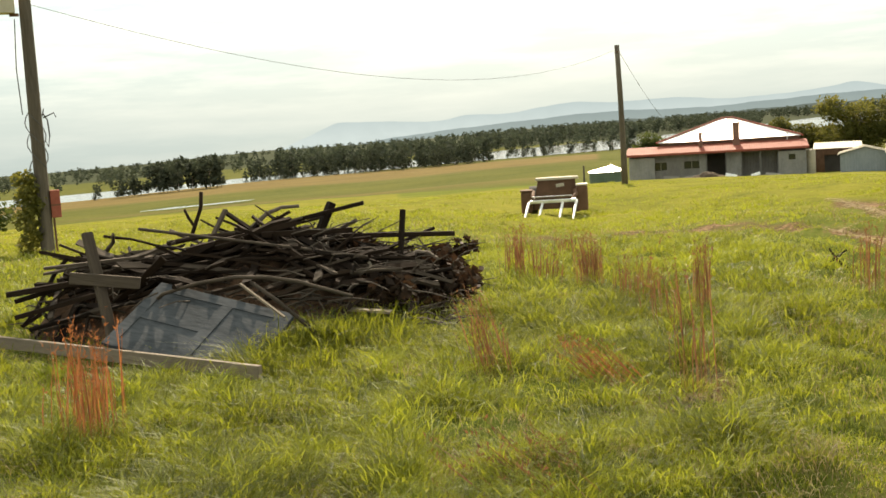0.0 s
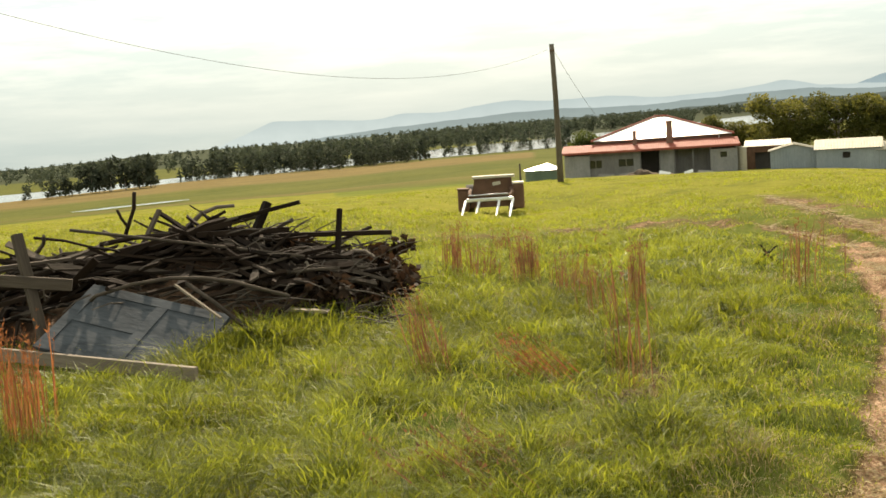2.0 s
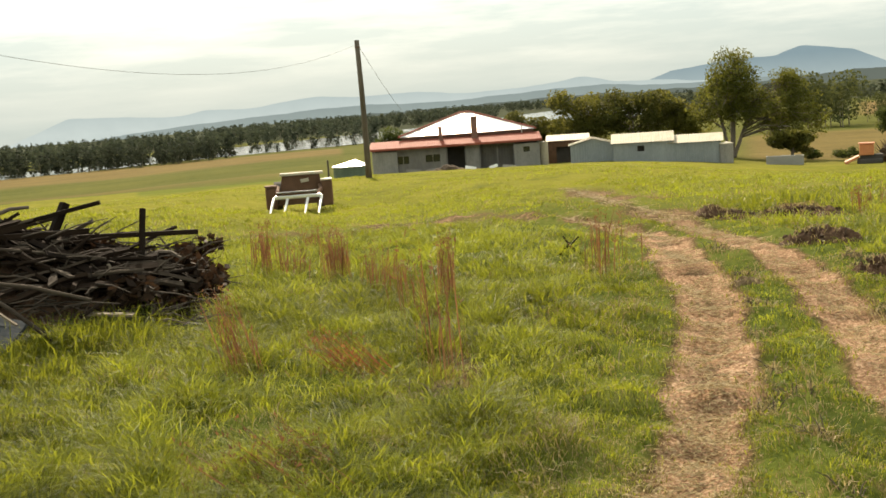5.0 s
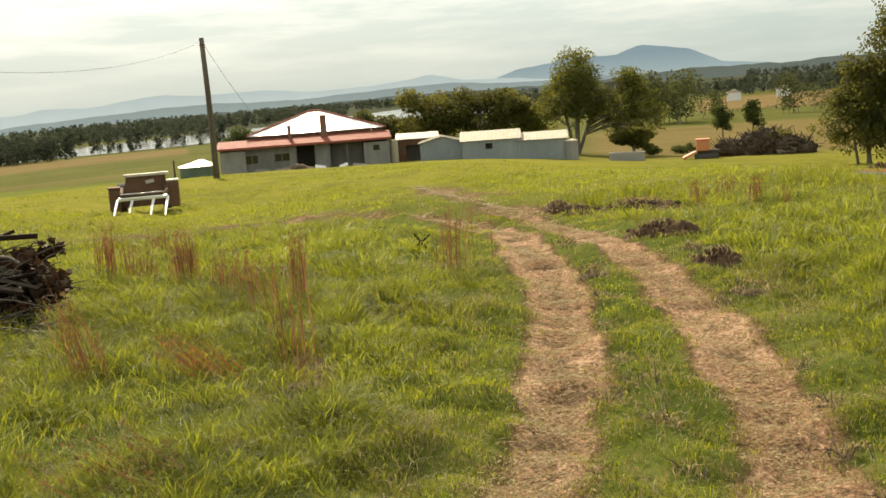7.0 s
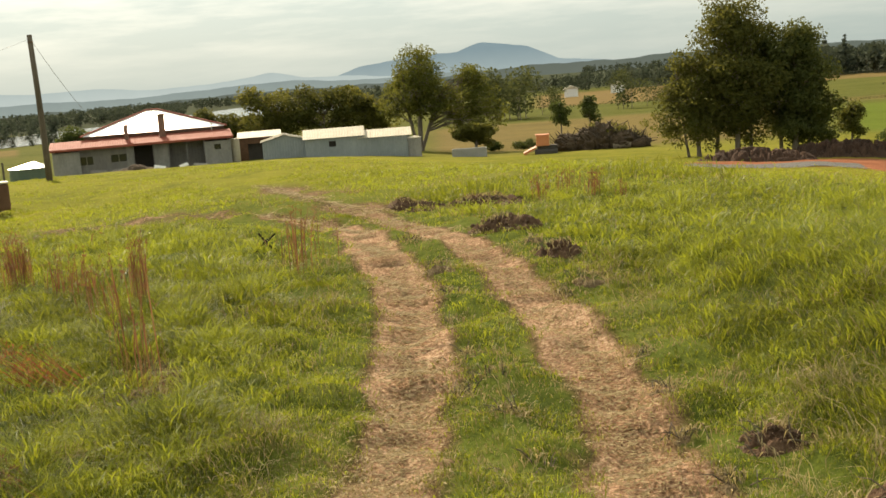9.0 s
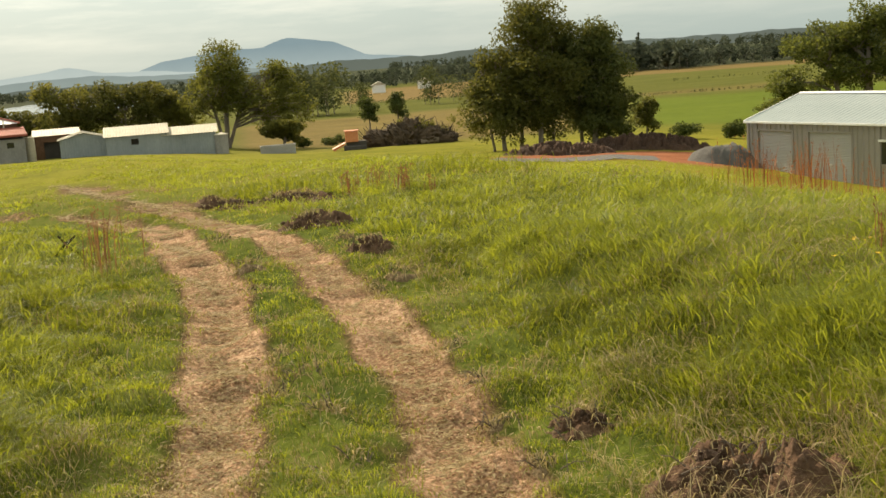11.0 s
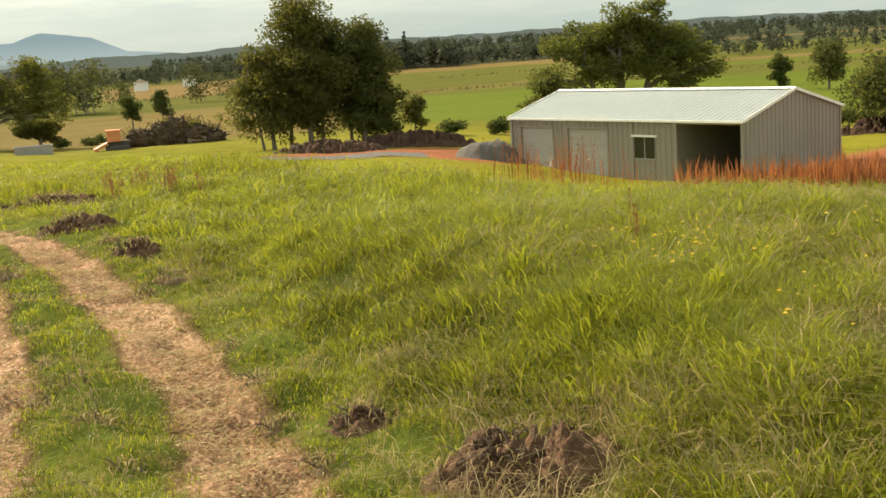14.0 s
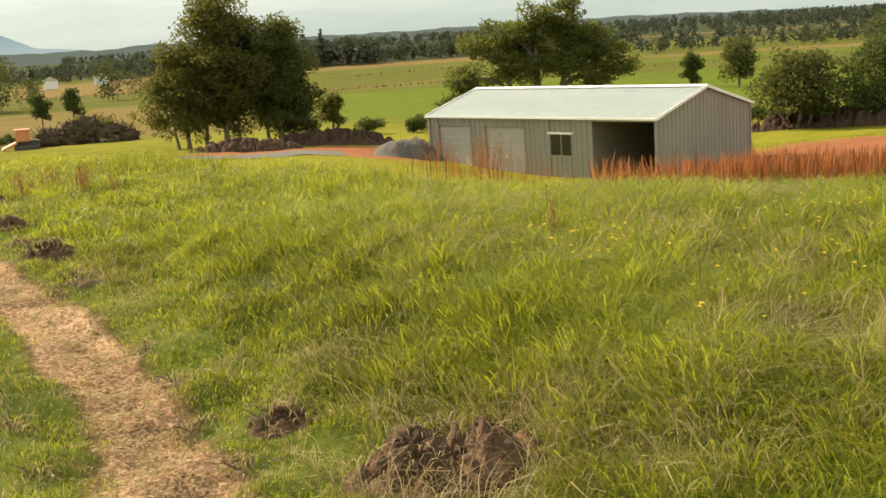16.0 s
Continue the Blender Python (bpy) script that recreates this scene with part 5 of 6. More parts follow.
    beam("heavy_beam", (-1.25, 12.55, 0.90), (0.12, 13.0, 0.78), 0.07, 0.055, WOOD_DARK)
    beam("stake", (-0.43, 12.39, 1.15), (-0.50, 12.27, 0.55), 0.05, 0.05, WOOD_DARK, "thin upright stake")
    pole_("dead_branch", [(-2.82, 12.48, 0.95), (-2.74, 12.5, 1.15), (-2.68, 12.52, 1.3), (-2.66, 12.52, 1.48)], 0.022, WOOD_DARK)
    pole_("dead_branch", [(-2.76, 12.5, 1.1), (-2.82, 12.5, 1.2), (-2.86, 12.5, 1.3)], 0.016, WOOD_DARK)
    beam("slat", (-2.38, 12.37, 1.28), (-2.58, 12.22, 0.88), 0.08, 0.03, WOOD_GREY)
    beam("split_plank", (-1.03, 11.13, 0.29), (-0.56, 10.96, 0.24), 0.11, 0.025, WOOD_PALE, "pale split plank")
    pole_("bent_lath", [(-0.80, 11.75, 0.66), (-0.75, 11.68, 0.55), (-0.69, 11.62, 0.40), (-0.60, 11.55, 0.18)], 0.020, WOOD_PALE, "pale bowed lath")
    pole_("bent_lath", [(-1.2, 11.5, 0.52), (-0.95, 11.45, 0.60), (-0.7, 11.4, 0.62), (-0.45, 11.5, 0.60)], 0.018, WOOD_GREY)
    beam("dark_pole", (-4.62, 11.72, 0.58), (-3.6, 11.85, 0.66), 0.07, 0.06, WOOD_DARK)
    beam("slat", (-1.98, 10.74, 0.66), (-1.56, 10.52, 0.33), 0.03, 0.02, WOOD_PALE)
    pole_("bent_lath", [(-1.87, 10.72, 0.66), (-1.6, 10.5, 0.5), (-1.25, 10.36, 0.20)], 0.020, WOOD_GREY)
    beam("heavy_beam", (-2.78, 11.86, 0.90), (-1.6, 12.25, 1.08), 0.08, 0.06, WOOD_DARK)
    beam("slat", (-4.25, 11.85, 0.82), (-3.3, 12.1, 0.83), 0.09, 0.03, WOOD_GREY)
    beam("slat", (-4.5, 11.6, 0.35), (-3.2, 11.5, 0.62), 0.08, 0.05, WOOD_DARK)
    beam("slat", (-4.6, 11.9, 0.48), (-3.4, 11.8, 0.75), 0.07, 0.05, WOOD_DARK)
    # panelled door lying on the front of the heap
    o = Vector((-2.44, 10.46, 0.21))
    ux = (Vector((-1.68, 10.33, 0.06)) - Vector((-3.0, 10.84, 0.37))).normalized()
    uy = (Vector((-2.24, 11.0, 0.50)) - o)
    uy = (uy - ux * uy.dot(ux)).normalized()
    M = Matrix.Translation(o + Vector((0.07, 0.08, 0.06))) @ Matrix((ux, uy, ux.cross(uy))).transposed().to_4x4()
    door = part("old_door", boxed(-0.76, -0.50, -0.02, 0.76, 0.50, 0.005), DOOR_PAINT, e, "worn blue-grey panelled door lying aslant")
    door.matrix_basis = M
    for x0, x1, y0, y1 in ((-0.76, 0.76, 0.38, 0.50), (-0.76, 0.76, -0.50, -0.38), (-0.76, -0.64, -0.38, 0.38), (0.60, 0.76, -0.38, 0.38), (0.02, 0.14, -0.38, 0.38), (-0.64, 0.02, -0.05, 0.05)):
        part("door_rail", boxed(x0, y0, 0.006, x1, y1, 0.017, 0.004), DOOR_PAINT, door)
    # brushwood on the far end, with withered leaves
    bm = bmesh.new()
    for _ in range(900):
        x, y = (rng.uniform(-1.7, 0.1) if rng.random() < 0.6 else rng.uniform(-4.6, -1)), rng.uniform(10.9, 13.6)
        h = heap_top(x, y) + 0.1
        p = Vector((x, y, gz(x, y) + rng.uniform(0.02, max(0.05, h))))
        d = Vector((rng.gauss(0.25, 0.5), rng.gauss(-0.1, 0.4), rng.gauss(0.0, 0.2))) * rng.uniform(0.25, 0.65)
        tube(bm, [p, p + d * 0.5 + Vector((0, 0, 0.03)), p + d], [0.011, 0.008, 0.004], 4, False)
    tw = part("brushwood", bm, TWIG, e, "tangle of thin dead twigs")
    tw["kind"] = "stuff"
    r2 = np.random.RandomState(9)
    cs = [(x, y, gz(x, y) + heap_top(x, y) * q) for x, y, q in zip(r2.uniform(-1.3, 0.25, 26), r2.uniform(11.4, 13.2, 26), r2.uniform(0.4, 1.05, 26))] + [(0.12, 13.1, 0.6), (0.25, 13.2, 0.62), (-0.1, 13.0, 0.55)]
    v, f, t = leaf_cloud(cs, [(0.24, 0.24, 0.16)] * 26 + [(0.13, 0.1, 0.12)] * 3, 4800, 0.12, r2)
    w = share("withered_foliage", mesh_np("withered_foliage", v, f, BROWN_LEAF, t), e)
    w["kind"] = "stuff"


timber_heap()


# ---- dug earth, heaps and machine by the gums ----
def lumps(name, az, d, w, dp, h, mat, label, category="earth heap", seed=1, rough=0.35, nx=46, ny=22, group="", freq=1.0, lift=0.0):
    """An uneven heap of earth, w across the line of sight."""
    e = spot(az, d)
    bm = bmesh.new()
    c, s = math.cos(radians(-az)), math.sin(radians(-az))
    U, Vv = np.meshgrid(np.linspace(-1, 1, nx), np.linspace(-1, 1, ny), indexing="ij")
    X, Y = U * w / 2, Vv * dp / 2
    Z = ground(e.x + c * X - s * Y, e.y + s * X + c * Y) - e.z - 0.04 + lift
    Q = np.maximum(0, 1 - U * U - Vv * Vv) ** 0.6
    fq = freq * 1.1 / max(h, 0.15)
    g = []
    for i in range(nx):
        row = []
        for j in range(ny):
            k = noise.fractal(Vector((X[i, j] * fq, Y[i, j] * fq, seed * 7.3)), 0.6, 2.1, 5)
            row.append(bm.verts.new((X[i, j], Y[i, j], Z[i, j] + h * Q[i, j] * (0.75 + min(0.55, max(-0.5, rough * k * 1.3))))))
        g.append(row)
    for i in range(nx - 1):
        for j in range(ny - 1):
            bm.faces.new((g[i][j], g[i + 1][j], g[i + 1][j + 1], g[i][j + 1]))
    ob = part(name, bm, mat, None, smooth_faces=True)
    ob.matrix_basis = pose(e.x, e.y, e.z, 0, 0, -az)
    return tagged(ob, label, category, group)


DRY_SOD = mat_mottled("dry_brown_sod", (0.075, 0.050, 0.024), (0.215, 0.150, 0.078), 7, 0.98, fine=40, bump=0.8, dist=0.03)
SPOIL = mat_mottled("brown_spoil", (0.026, 0.015, 0.010), (0.095, 0.052, 0.032), 1.2, 0.98, fine=9, bump=0.8, dist=0.1)
GRAVEL = mat_mottled("grey_gravel", (0.060, 0.056, 0.050), (0.135, 0.126, 0.112), 2.0, 0.95, fine=18, bump=0.7, dist=0.05)
BRUSH = mat_mottled("burnt_brush", (0.032, 0.022, 0.014), (0.145, 0.100, 0.066), 1.6, 0.95, fine=8, bump=0.9, dist=0.12)
lumps("spoil_ridge", 44.2, 74, 7.5, 3.5, 0.72, SPOIL, "long ridge of brown dug earth under the gums", seed=2, rough=1.1, freq=1.9, nx=90, ny=36)
lumps("spoil_ridge", 48.6, 79, 9.5, 4, 0.95, SPOIL, "long ridge of brown dug earth under the gums", seed=3, rough=1.1, freq=1.9, nx=110, ny=36)
lumps("spoil_ridge", 73.5, 79, 13, 3, 1.1, SPOIL, "low ridge of dug earth beside the red ground", seed=4, rough=1.1, freq=1.9, nx=120, ny=30)
lumps("gravel_mound", 52.5, 64, 4.4, 4.5, 1.3, GRAVEL, "smooth grey mound of gravel beside the shed", "gravel mound", 5, 0.22, freq=0.6)
lumps("yard_gravel", 45, 62, 9, 8, 0.10, GRAVEL, "grey gravel spread over the yard", "gravel", 6, 0.1, lift=0.05)


def brush_heap():
    e = thing("brush_heap", spot(36.6, 110), "big heap of uprooted stumps, roots and brush", "brush heap", rz=-36.6)
    rng = random.Random(4)
    bm = bmesh.new()
    for x, r, h in ((-3.0, 1.3, 1.7), (-1.2, 1.5, 2.0), (0.2, 1.4, 2.5), (2.0, 1.5, 1.8), (3.6, 1.2, 1.1)):
        m = Matrix.Translation((x, rng.uniform(-.4, .4), h * 0.35)) @ Matrix.Diagonal((r, r, h * 0.65, 1))
        vs = bmesh.ops.create_icosphere(bm, subdivisions=4, radius=1, matrix=m)["verts"]
        for v in vs:
            v.co += v.co.normalized() * 0.42 * noise.fractal(v.co * 2.6 + Vector((x, 0, 0)), 0.4, 2.2, 5)
    part("stump_mass", bm, BRUSH, e)
    bm = bmesh.new()
    for _ in range(420):
        x = rng.uniform(-4.2, 4.4)
        p = Vector((x, rng.uniform(-1.2, 0.6), rng.uniform(0.1, 2.3 - 0.35 * abs(x))))
        d = Vector((rng.gauss(0, 0.7), rng.gauss(-0.3, 0.4), rng.gauss(0.35, 0.5)))
        tube(bm, [p, p + d * 0.5, p + d], [0.06, 0.045, 0.02], 4, False)
    part("root_tangle", bm, TWIG, e)["kind"] = "stuff"
    part("pale_log", tube(bmesh.new(), [(1.2, -1.5, 0.25), (2.5, -1.4, 0.4), (2.9, -1.4, 0.35)], [0.28, 0.3, 0.25], 10), WOOD_PALE, e)
    r2 = np.random.RandomState(3)
    v, f, t = leaf_cloud(r2.uniform((-2, -1, 1.2), (4.5, 0.5, 2.3), (14, 3)), [(0.5, 0.4, 0.35)] * 14, 900, 0.22, r2)
    share("dead_foliage", mesh_np("dead_foliage", v, f, LEAF_OLIVE, t), e)


brush_heap()

# junk lying before the homestead
lumps("junk_mound", 13.6, 103.5, 5.2, 2.0, 0.55, BRUSH, "dark mound of junk and soil before the verandah", "junk heap", 9, 0.6, freq=0.4)
for i, (a, d, w, h, t, m, lab) in enumerate(((14.5, 102.8, 1.0, 0.35, 12, WHITE_TRIM, "white discarded sheet of board in the grass"), (15.7, 103, 0.8, 0.3, -15, WHITE_TRIM, "white discarded sheet of board in the grass"),
                                            (16.5, 103.4, 1.3, 0.25, 6, FIBRO, "pale discarded panel in the grass"), (12.7, 104.2, 1.6, 0.3, -4, FIBRO_GREY, "grey discarded panel beside the verandah"), (11.6, 104.5, 1.4, 0.3, 3, FIBRO_GREY, "grey discarded panel beside the verandah"))):
    q = spot(a, d)
    ob = tagged(part("discarded_board", boxed(-w / 2, -0.03, 0, w / 2, 0.03, h, 0.01), m), lab, "board", "discarded boards")
    ob.matrix_basis = pose(q.x, q.y, q.z + 0.04, -35, t, -a)
ORANGE = mat_mottled("orange_machine_paint", (0.50, 0.17, 0.07), (0.66, 0.27, 0.13), 2, 0.5)
e = thing("excavator", spot(33.6, 106), "small orange earth-moving machine beside the brush heap", "excavator", rz=-33.2)
part("cab", boxed(-0.35, -0.2, 0.75, 0.85, 1.2, 1.75, 0.08), ORANGE, e)
part("roof", boxed(-0.42, -0.28, 1.75, 0.92, 1.28, 1.83, 0.03), ORANGE, e)
part("body", boxed(-0.3, 0.0, 0.3, 1.6, 1.3, 0.8, 0.06), DARK_IN, e)
part("blade", poly_prism(bmesh.new(), ((-1.5, 0.0), (-0.45, 0.55), (-0.40, 0.75), (-1.6, 0.22)), -0.5, 1.4), ORANGE, e, "orange pushing blade")
for yy in (-0.25, 1.25):
    part("crawler_track", boxed(-0.55, yy - 0.15, -0.1, 1.6, yy + 0.15, 0.42, 0.14), DARK_IN, e)
e = spot(30.0, 104)
tagged(part("water_trough", box(box(box(box(boxed(-1.6, 0, -0.2, 1.6, 0.1, 0.75, 0.02), -1.6, 0.9, -0.2, 1.6, 1.0, 0.75, 0.02), -1.6, 0.1, -0.2, -1.5, 0.9, 0.75), 1.5, 0.1, -0.2, 1.6, 0.9, 0.75), -1.5, 0.1, -0.2, 1.5, 0.9, 0.1), CONCRETE),
       "long grey concrete water trough in the grass", "trough").matrix_basis = pose(e.x, e.y, e.z, 0, 0, -30)

# cream tank at the end of the sheds, and a lone fence post
q = spot(27.25, 106)
e = thing("small_tank", q, "small cream round tank at the end of the iron sheds", "water tank", rz=-27.2)
part("tank_wall", tube(bmesh.new(), [(0, 0, -0.3), (0, 0, 1.75)], 0.62, 24), FIBRO, e)
part("lid", tube(bmesh.new(), [(0, 0, 1.75), (0, 0, 1.82), (0, 0, 1.95)], [0.66, 0.64, 0.12], 24), PALE_ROOF, e)
q = spot(7.3, 96)
tagged(part("fence_post", tube(bmesh.new(), [(q.x, q.y, q.z - 0.3), (q.x, q.y, q.z + 1.5)], [0.09, 0.075], 8), TIMBER_OLD), "lone grey timber fence post on the slope", "post")

# pond on the river flat
pa, pb = spot(-15, 215), spot(-9.4, 222)
v, n = [], 40
for k in range(n + 1):
    s = k / n
    q = pa.lerp(pb, s)
    w = 3.2 * math.sin(math.pi * min(0.98, max(0.04, s))) * (0.8 + 0.3 * math.sin(9 * s)) + 0.4
    v += [(q.x, q.y - w, q.z + 0.32), (q.x, q.y + w, q.z + 0.32)]
idx = np.arange(2 * (n + 1)).reshape(-1, 2)
tagged(new("pond", mesh_np("pond", np.array(v), np.stack([idx[:-1, 0], idx[1:, 0], idx[1:, 1], idx[:-1, 1]], -1), WATER)), "narrow bright pond on the grassy flat", "pond", kind="structure")
for i, (a, d) in enumerate(((35.3, 760), (37.6, 780))):
    e = spot(a, d)
    h = thing("farmhouse", (e.x, e.y, e.z), "far white farm building with a pale roof", "house", "far farm buildings", rz=-a)
    part("wall", boxed(-4.5, 0, -1, 4.5, 6, 5.2), WHITE_TRIM, h)
    part("roof", poly_prism(bmesh.new(), ((-5, 5.2), (5, 5.2), (0, 7.5)), -0.5, 6.5), PALE_ROOF, h)


# ---- clods, tufts and grass ----
STRAW = mat_leaf("dry_straw", (0.20, 0.14, 0.07), (0.50, 0.40, 0.22), (0.42, 0.32, 0.14), 0.35)
REDGRASS = mat_leaf("red_brown_dry_grass", (0.13, 0.045, 0.022), (0.37, 0.15, 0.07), (0.42, 0.15, 0.05), 0.40)
GRASS = mat_leaf("meadow_grass", (0.020, 0.038, 0.006), (0.180, 0.212, 0.030), (0.44, 0.46, 0.038), 0.44, 0.5, 0.15)
BROWNGRASS = mat_leaf("brown_dry_grass", (0.095, 0.045, 0.024), (0.26, 0.130, 0.068), (0.28, 0.125, 0.05), 0.38)
YELLOW = mat_mottled("yellow_petals", (0.60, 0.36, 0.02), (0.85, 0.58, 0.05), 20, 0.6)


def blades(x, y, z, h, w, lean, az, rng, tone, bend=0.55):
    """Tapered bent blades; returns corners, triangles, tones."""
    n = len(x)
    dx, dy = np.cos(az), np.sin(az)
    fa = rng.uniform(0, 2 * math.pi, n)
    px, py = np.cos(fa) * w / 2, np.sin(fa) * w / 2
    mx, my, mz = x + dx * lean * h * 0.35, y + dy * lean * h * 0.35, z + h * bend
    v = np.empty((n, 4, 3), np.float32)
    v[:, 0] = np.stack([x, y, z - 0.02], -1)
    v[:, 1] = np.stack([mx + px, my + py, mz], -1)
    v[:, 2] = np.stack([x + dx * lean * h, y + dy * lean * h, z + h * (1 - 0.25 * lean)], -1)
    v[:, 3] = np.stack([mx - px, my - py, mz], -1)
    b = np.arange(n)[:, None] * 4
    f = np.concatenate([b + np.array([0, 1, 3]), b + np.array([3, 1, 2])], 1).reshape(-1, 3)
    return v.reshape(-1, 3), f, np.repeat(np.clip(tone, 0, 1), 4)


def field(name, mat, bands, label, seed, pick, per=80, share_loose=0.38):
    """Blades strewn over the hillside in rings of distance, most of them in tussocks that splay outwards; pick(x, y, d, az, rng) gives keep, height and tone."""
    rng = np.random.RandomState(seed)
    V, F, T, off = [], [], [], 0
    for d0, d1, n, w in bands:
        a = rng.uniform(-24.5, 80, n)
        d = np.sqrt(rng.uniform(d0 * d0, d1 * d1, n))
        k = max(1, n // per)
        ca, cd = rng.uniform(-24.5, 80, k), np.sqrt(rng.uniform(d0 * d0, d1 * d1, k))
        cx, cy = cd * np.sin(np.radians(ca)), cd * np.cos(np.radians(ca))
        j = rng.randint(0, k, n)
        size, kind = rng.uniform(0.4, 1.8, k), rng.rand(k)
        sp = (0.055 + 0.006 * d1) * size[j]
        ox, oy = rng.randn(n) * sp, rng.randn(n) * sp
        loose = rng.rand(n) < share_loose
        x, y = np.where(loose, d * np.sin(np.radians(a)), cx[j] + ox), np.where(loose, d * np.cos(np.radians(a)), cy[j] + oy)
        d, a = np.hypot(x, y), np.degrees(np.arctan2(x, y))
        keep, h, tone = pick(x, y, d, a, rng)
        h = h * np.where(loose, 0.5, 0.75 + 0.5 * size[j])
        # loose blades darker: shade of the gaps between tussocks put into the tone
        tone = tone + np.where(loose, -0.12, 1.15 * (kind[j] - 0.45))
        splay = np.where(loose, rng.uniform(0, 6.28, n), np.arctan2(oy, ox) + rng.normal(0, 0.7, n))
        lean = rng.uniform(0.2, 1.1, n) + np.where(loose, 0.2, 0.35 * np.hypot(ox, oy) / sp)
        keep = keep & (d > 2.4)
        x, y, h, tone, splay, lean = x[keep], y[keep], h[keep], tone[keep], splay[keep], lean[keep]
        m = len(x)
        v, f, t = blades(x, y, ground(x, y), h * rng.uniform(0.55, 1.3, m), w * rng.uniform(0.6, 1.4, m), lean, splay, rng, tone + rng.normal(0, 0.13, m))
        V.append(v)
        F.append(f + off)
        T.append(t)
        off += len(v)
    ob = new(name, mesh_np(name, np.concatenate(V), np.concatenate(F), mat, np.concatenate(T)))
    tagged(ob, label, "grass", kind="stuff")


def wear(x, y):
    """How worn the ground is: 1 on the wheel ruts and bare scrapes."""
    out = np.zeros_like(x)
    for path in TRAILS:
        out = np.maximum(out, (1 - smooth(0.10, 0.50, track_edge(x, y, path))) * rut_fade(x, y))
    d, deg = np.hypot(x, y), np.degrees(np.arctan2(x, y))
    for a, dd, ra, rd in SCRAPES:
        out = np.maximum(out, 0.85 * (1 - smooth(0.3, 1.3, ((deg - a) / ra) ** 2 + ((d - dd) / rd) ** 2)))
    for a, dd, w, dp, h in CLODS:
        cx, cy = at(a, dd)
        out = np.maximum(out, 0.97 * (1 - smooth(0.7, 1.7, ((x - cx) ** 2 + (y - cy + 0.08) ** 2) / (w * 0.5) ** 2)))
    lx, ly = at(5.75, 31.3)
    out = np.maximum(out, 0.8 * (1 - smooth(0.6, 1.2, ((x - lx) ** 2 + (y - ly) ** 2) / 2.2)))
    heap = ((x + 2.15) / 2.6) ** 2 + ((y - 12.35) / 1.55) ** 2
    out = np.where(heap < 0.9, 1.0, out)
    s = np.clip(((x + 5.6) * 4.0 + (y - 12.1) * -2.9) / (4.0 ** 2 + 2.9 ** 2), 0, 1)
    out = np.where(np.hypot(x + 5.6 - 4.0 * s, y - 12.1 + 2.9 * s) < 0.26, 0.93, out)
    out = np.where(np.hypot(x + 2.35, (y - 10.55) * 1.4) < 0.75, 0.93, out)
    shed_u = (x - 50.88) * -0.168 + (y - 37.65) * -0.986
    shed_v = (x - 50.88) * 0.986 + (y - 37.65) * -0.168
    return np.where((shed_u > -1) & (shed_u < 16) & (shed_v > -1) & (shed_v < 9), 1.0, out)


# bearing, distance, width, depth, height of the dug clods beside the track
CLODS = ((31.6, 14.3, 0.85, 0.6, 0.34), (34.1, 11.9, 0.52, 0.45, 0.26), (44.5, 6.0, 0.38, 0.32, 0.20), (53.0, 5.05, 0.88, 0.62, 0.33), (39.1, 7.1, 0.30, 0.22, 0.10), (42.4, 5.45, 0.24, 0.2, 0.08),
         (27.9, 11.5, 0.32, 0.25, 0.11), (28.5, 9.5, 0.26, 0.2, 0.08), (27.2, 18.5, 0.9, 0.7, 0.25), (30.6, 18.6, 1.5, 0.8, 0.28), (35.6, 10.6, 0.4, 0.3, 0.10), (40.2, 6.3, 0.3, 0.2, 0.07), (33.0, 12.9, 0.3, 0.25, 0.12),
         (29.0, 8.2, 0.22, 0.16, 0.06), (28.8, 7.2, 0.2, 0.16, 0.06), (7.0, 9.4, 0.4, 0.3, 0.14), (12.3, 7.6, 0.5, 0.35, 0.12),
         (26.7, 13.4, 0.36, 0.26, 0.08), (28.3, 10.3, 0.3, 0.2, 0.07), (30.3, 7.6, 0.26, 0.2, 0.06), (31.2, 6.6, 0.24, 0.18, 0.06), (32.2, 5.8, 0.22, 0.16, 0.05), (34.3, 10.4, 0.3, 0.2, 0.07), (38.0, 8.0, 0.3, 0.2, 0.07))


def crumb_mesh(seed):
    bm = bmesh.new()
    bmesh.ops.create_icosphere(bm, subdivisions=1, radius=1)
    for v in bm.verts:
        v.co *= 0.75 + 0.5 * noise.noise(v.co * 1.3 + Vector((seed * 5, 0, 0)))
    me = bpy.data.meshes.new("soil_crumb")
    bm.to_mesh(me)
    bm.free()
    me.materials.append(SOIL_DARK)
    return me


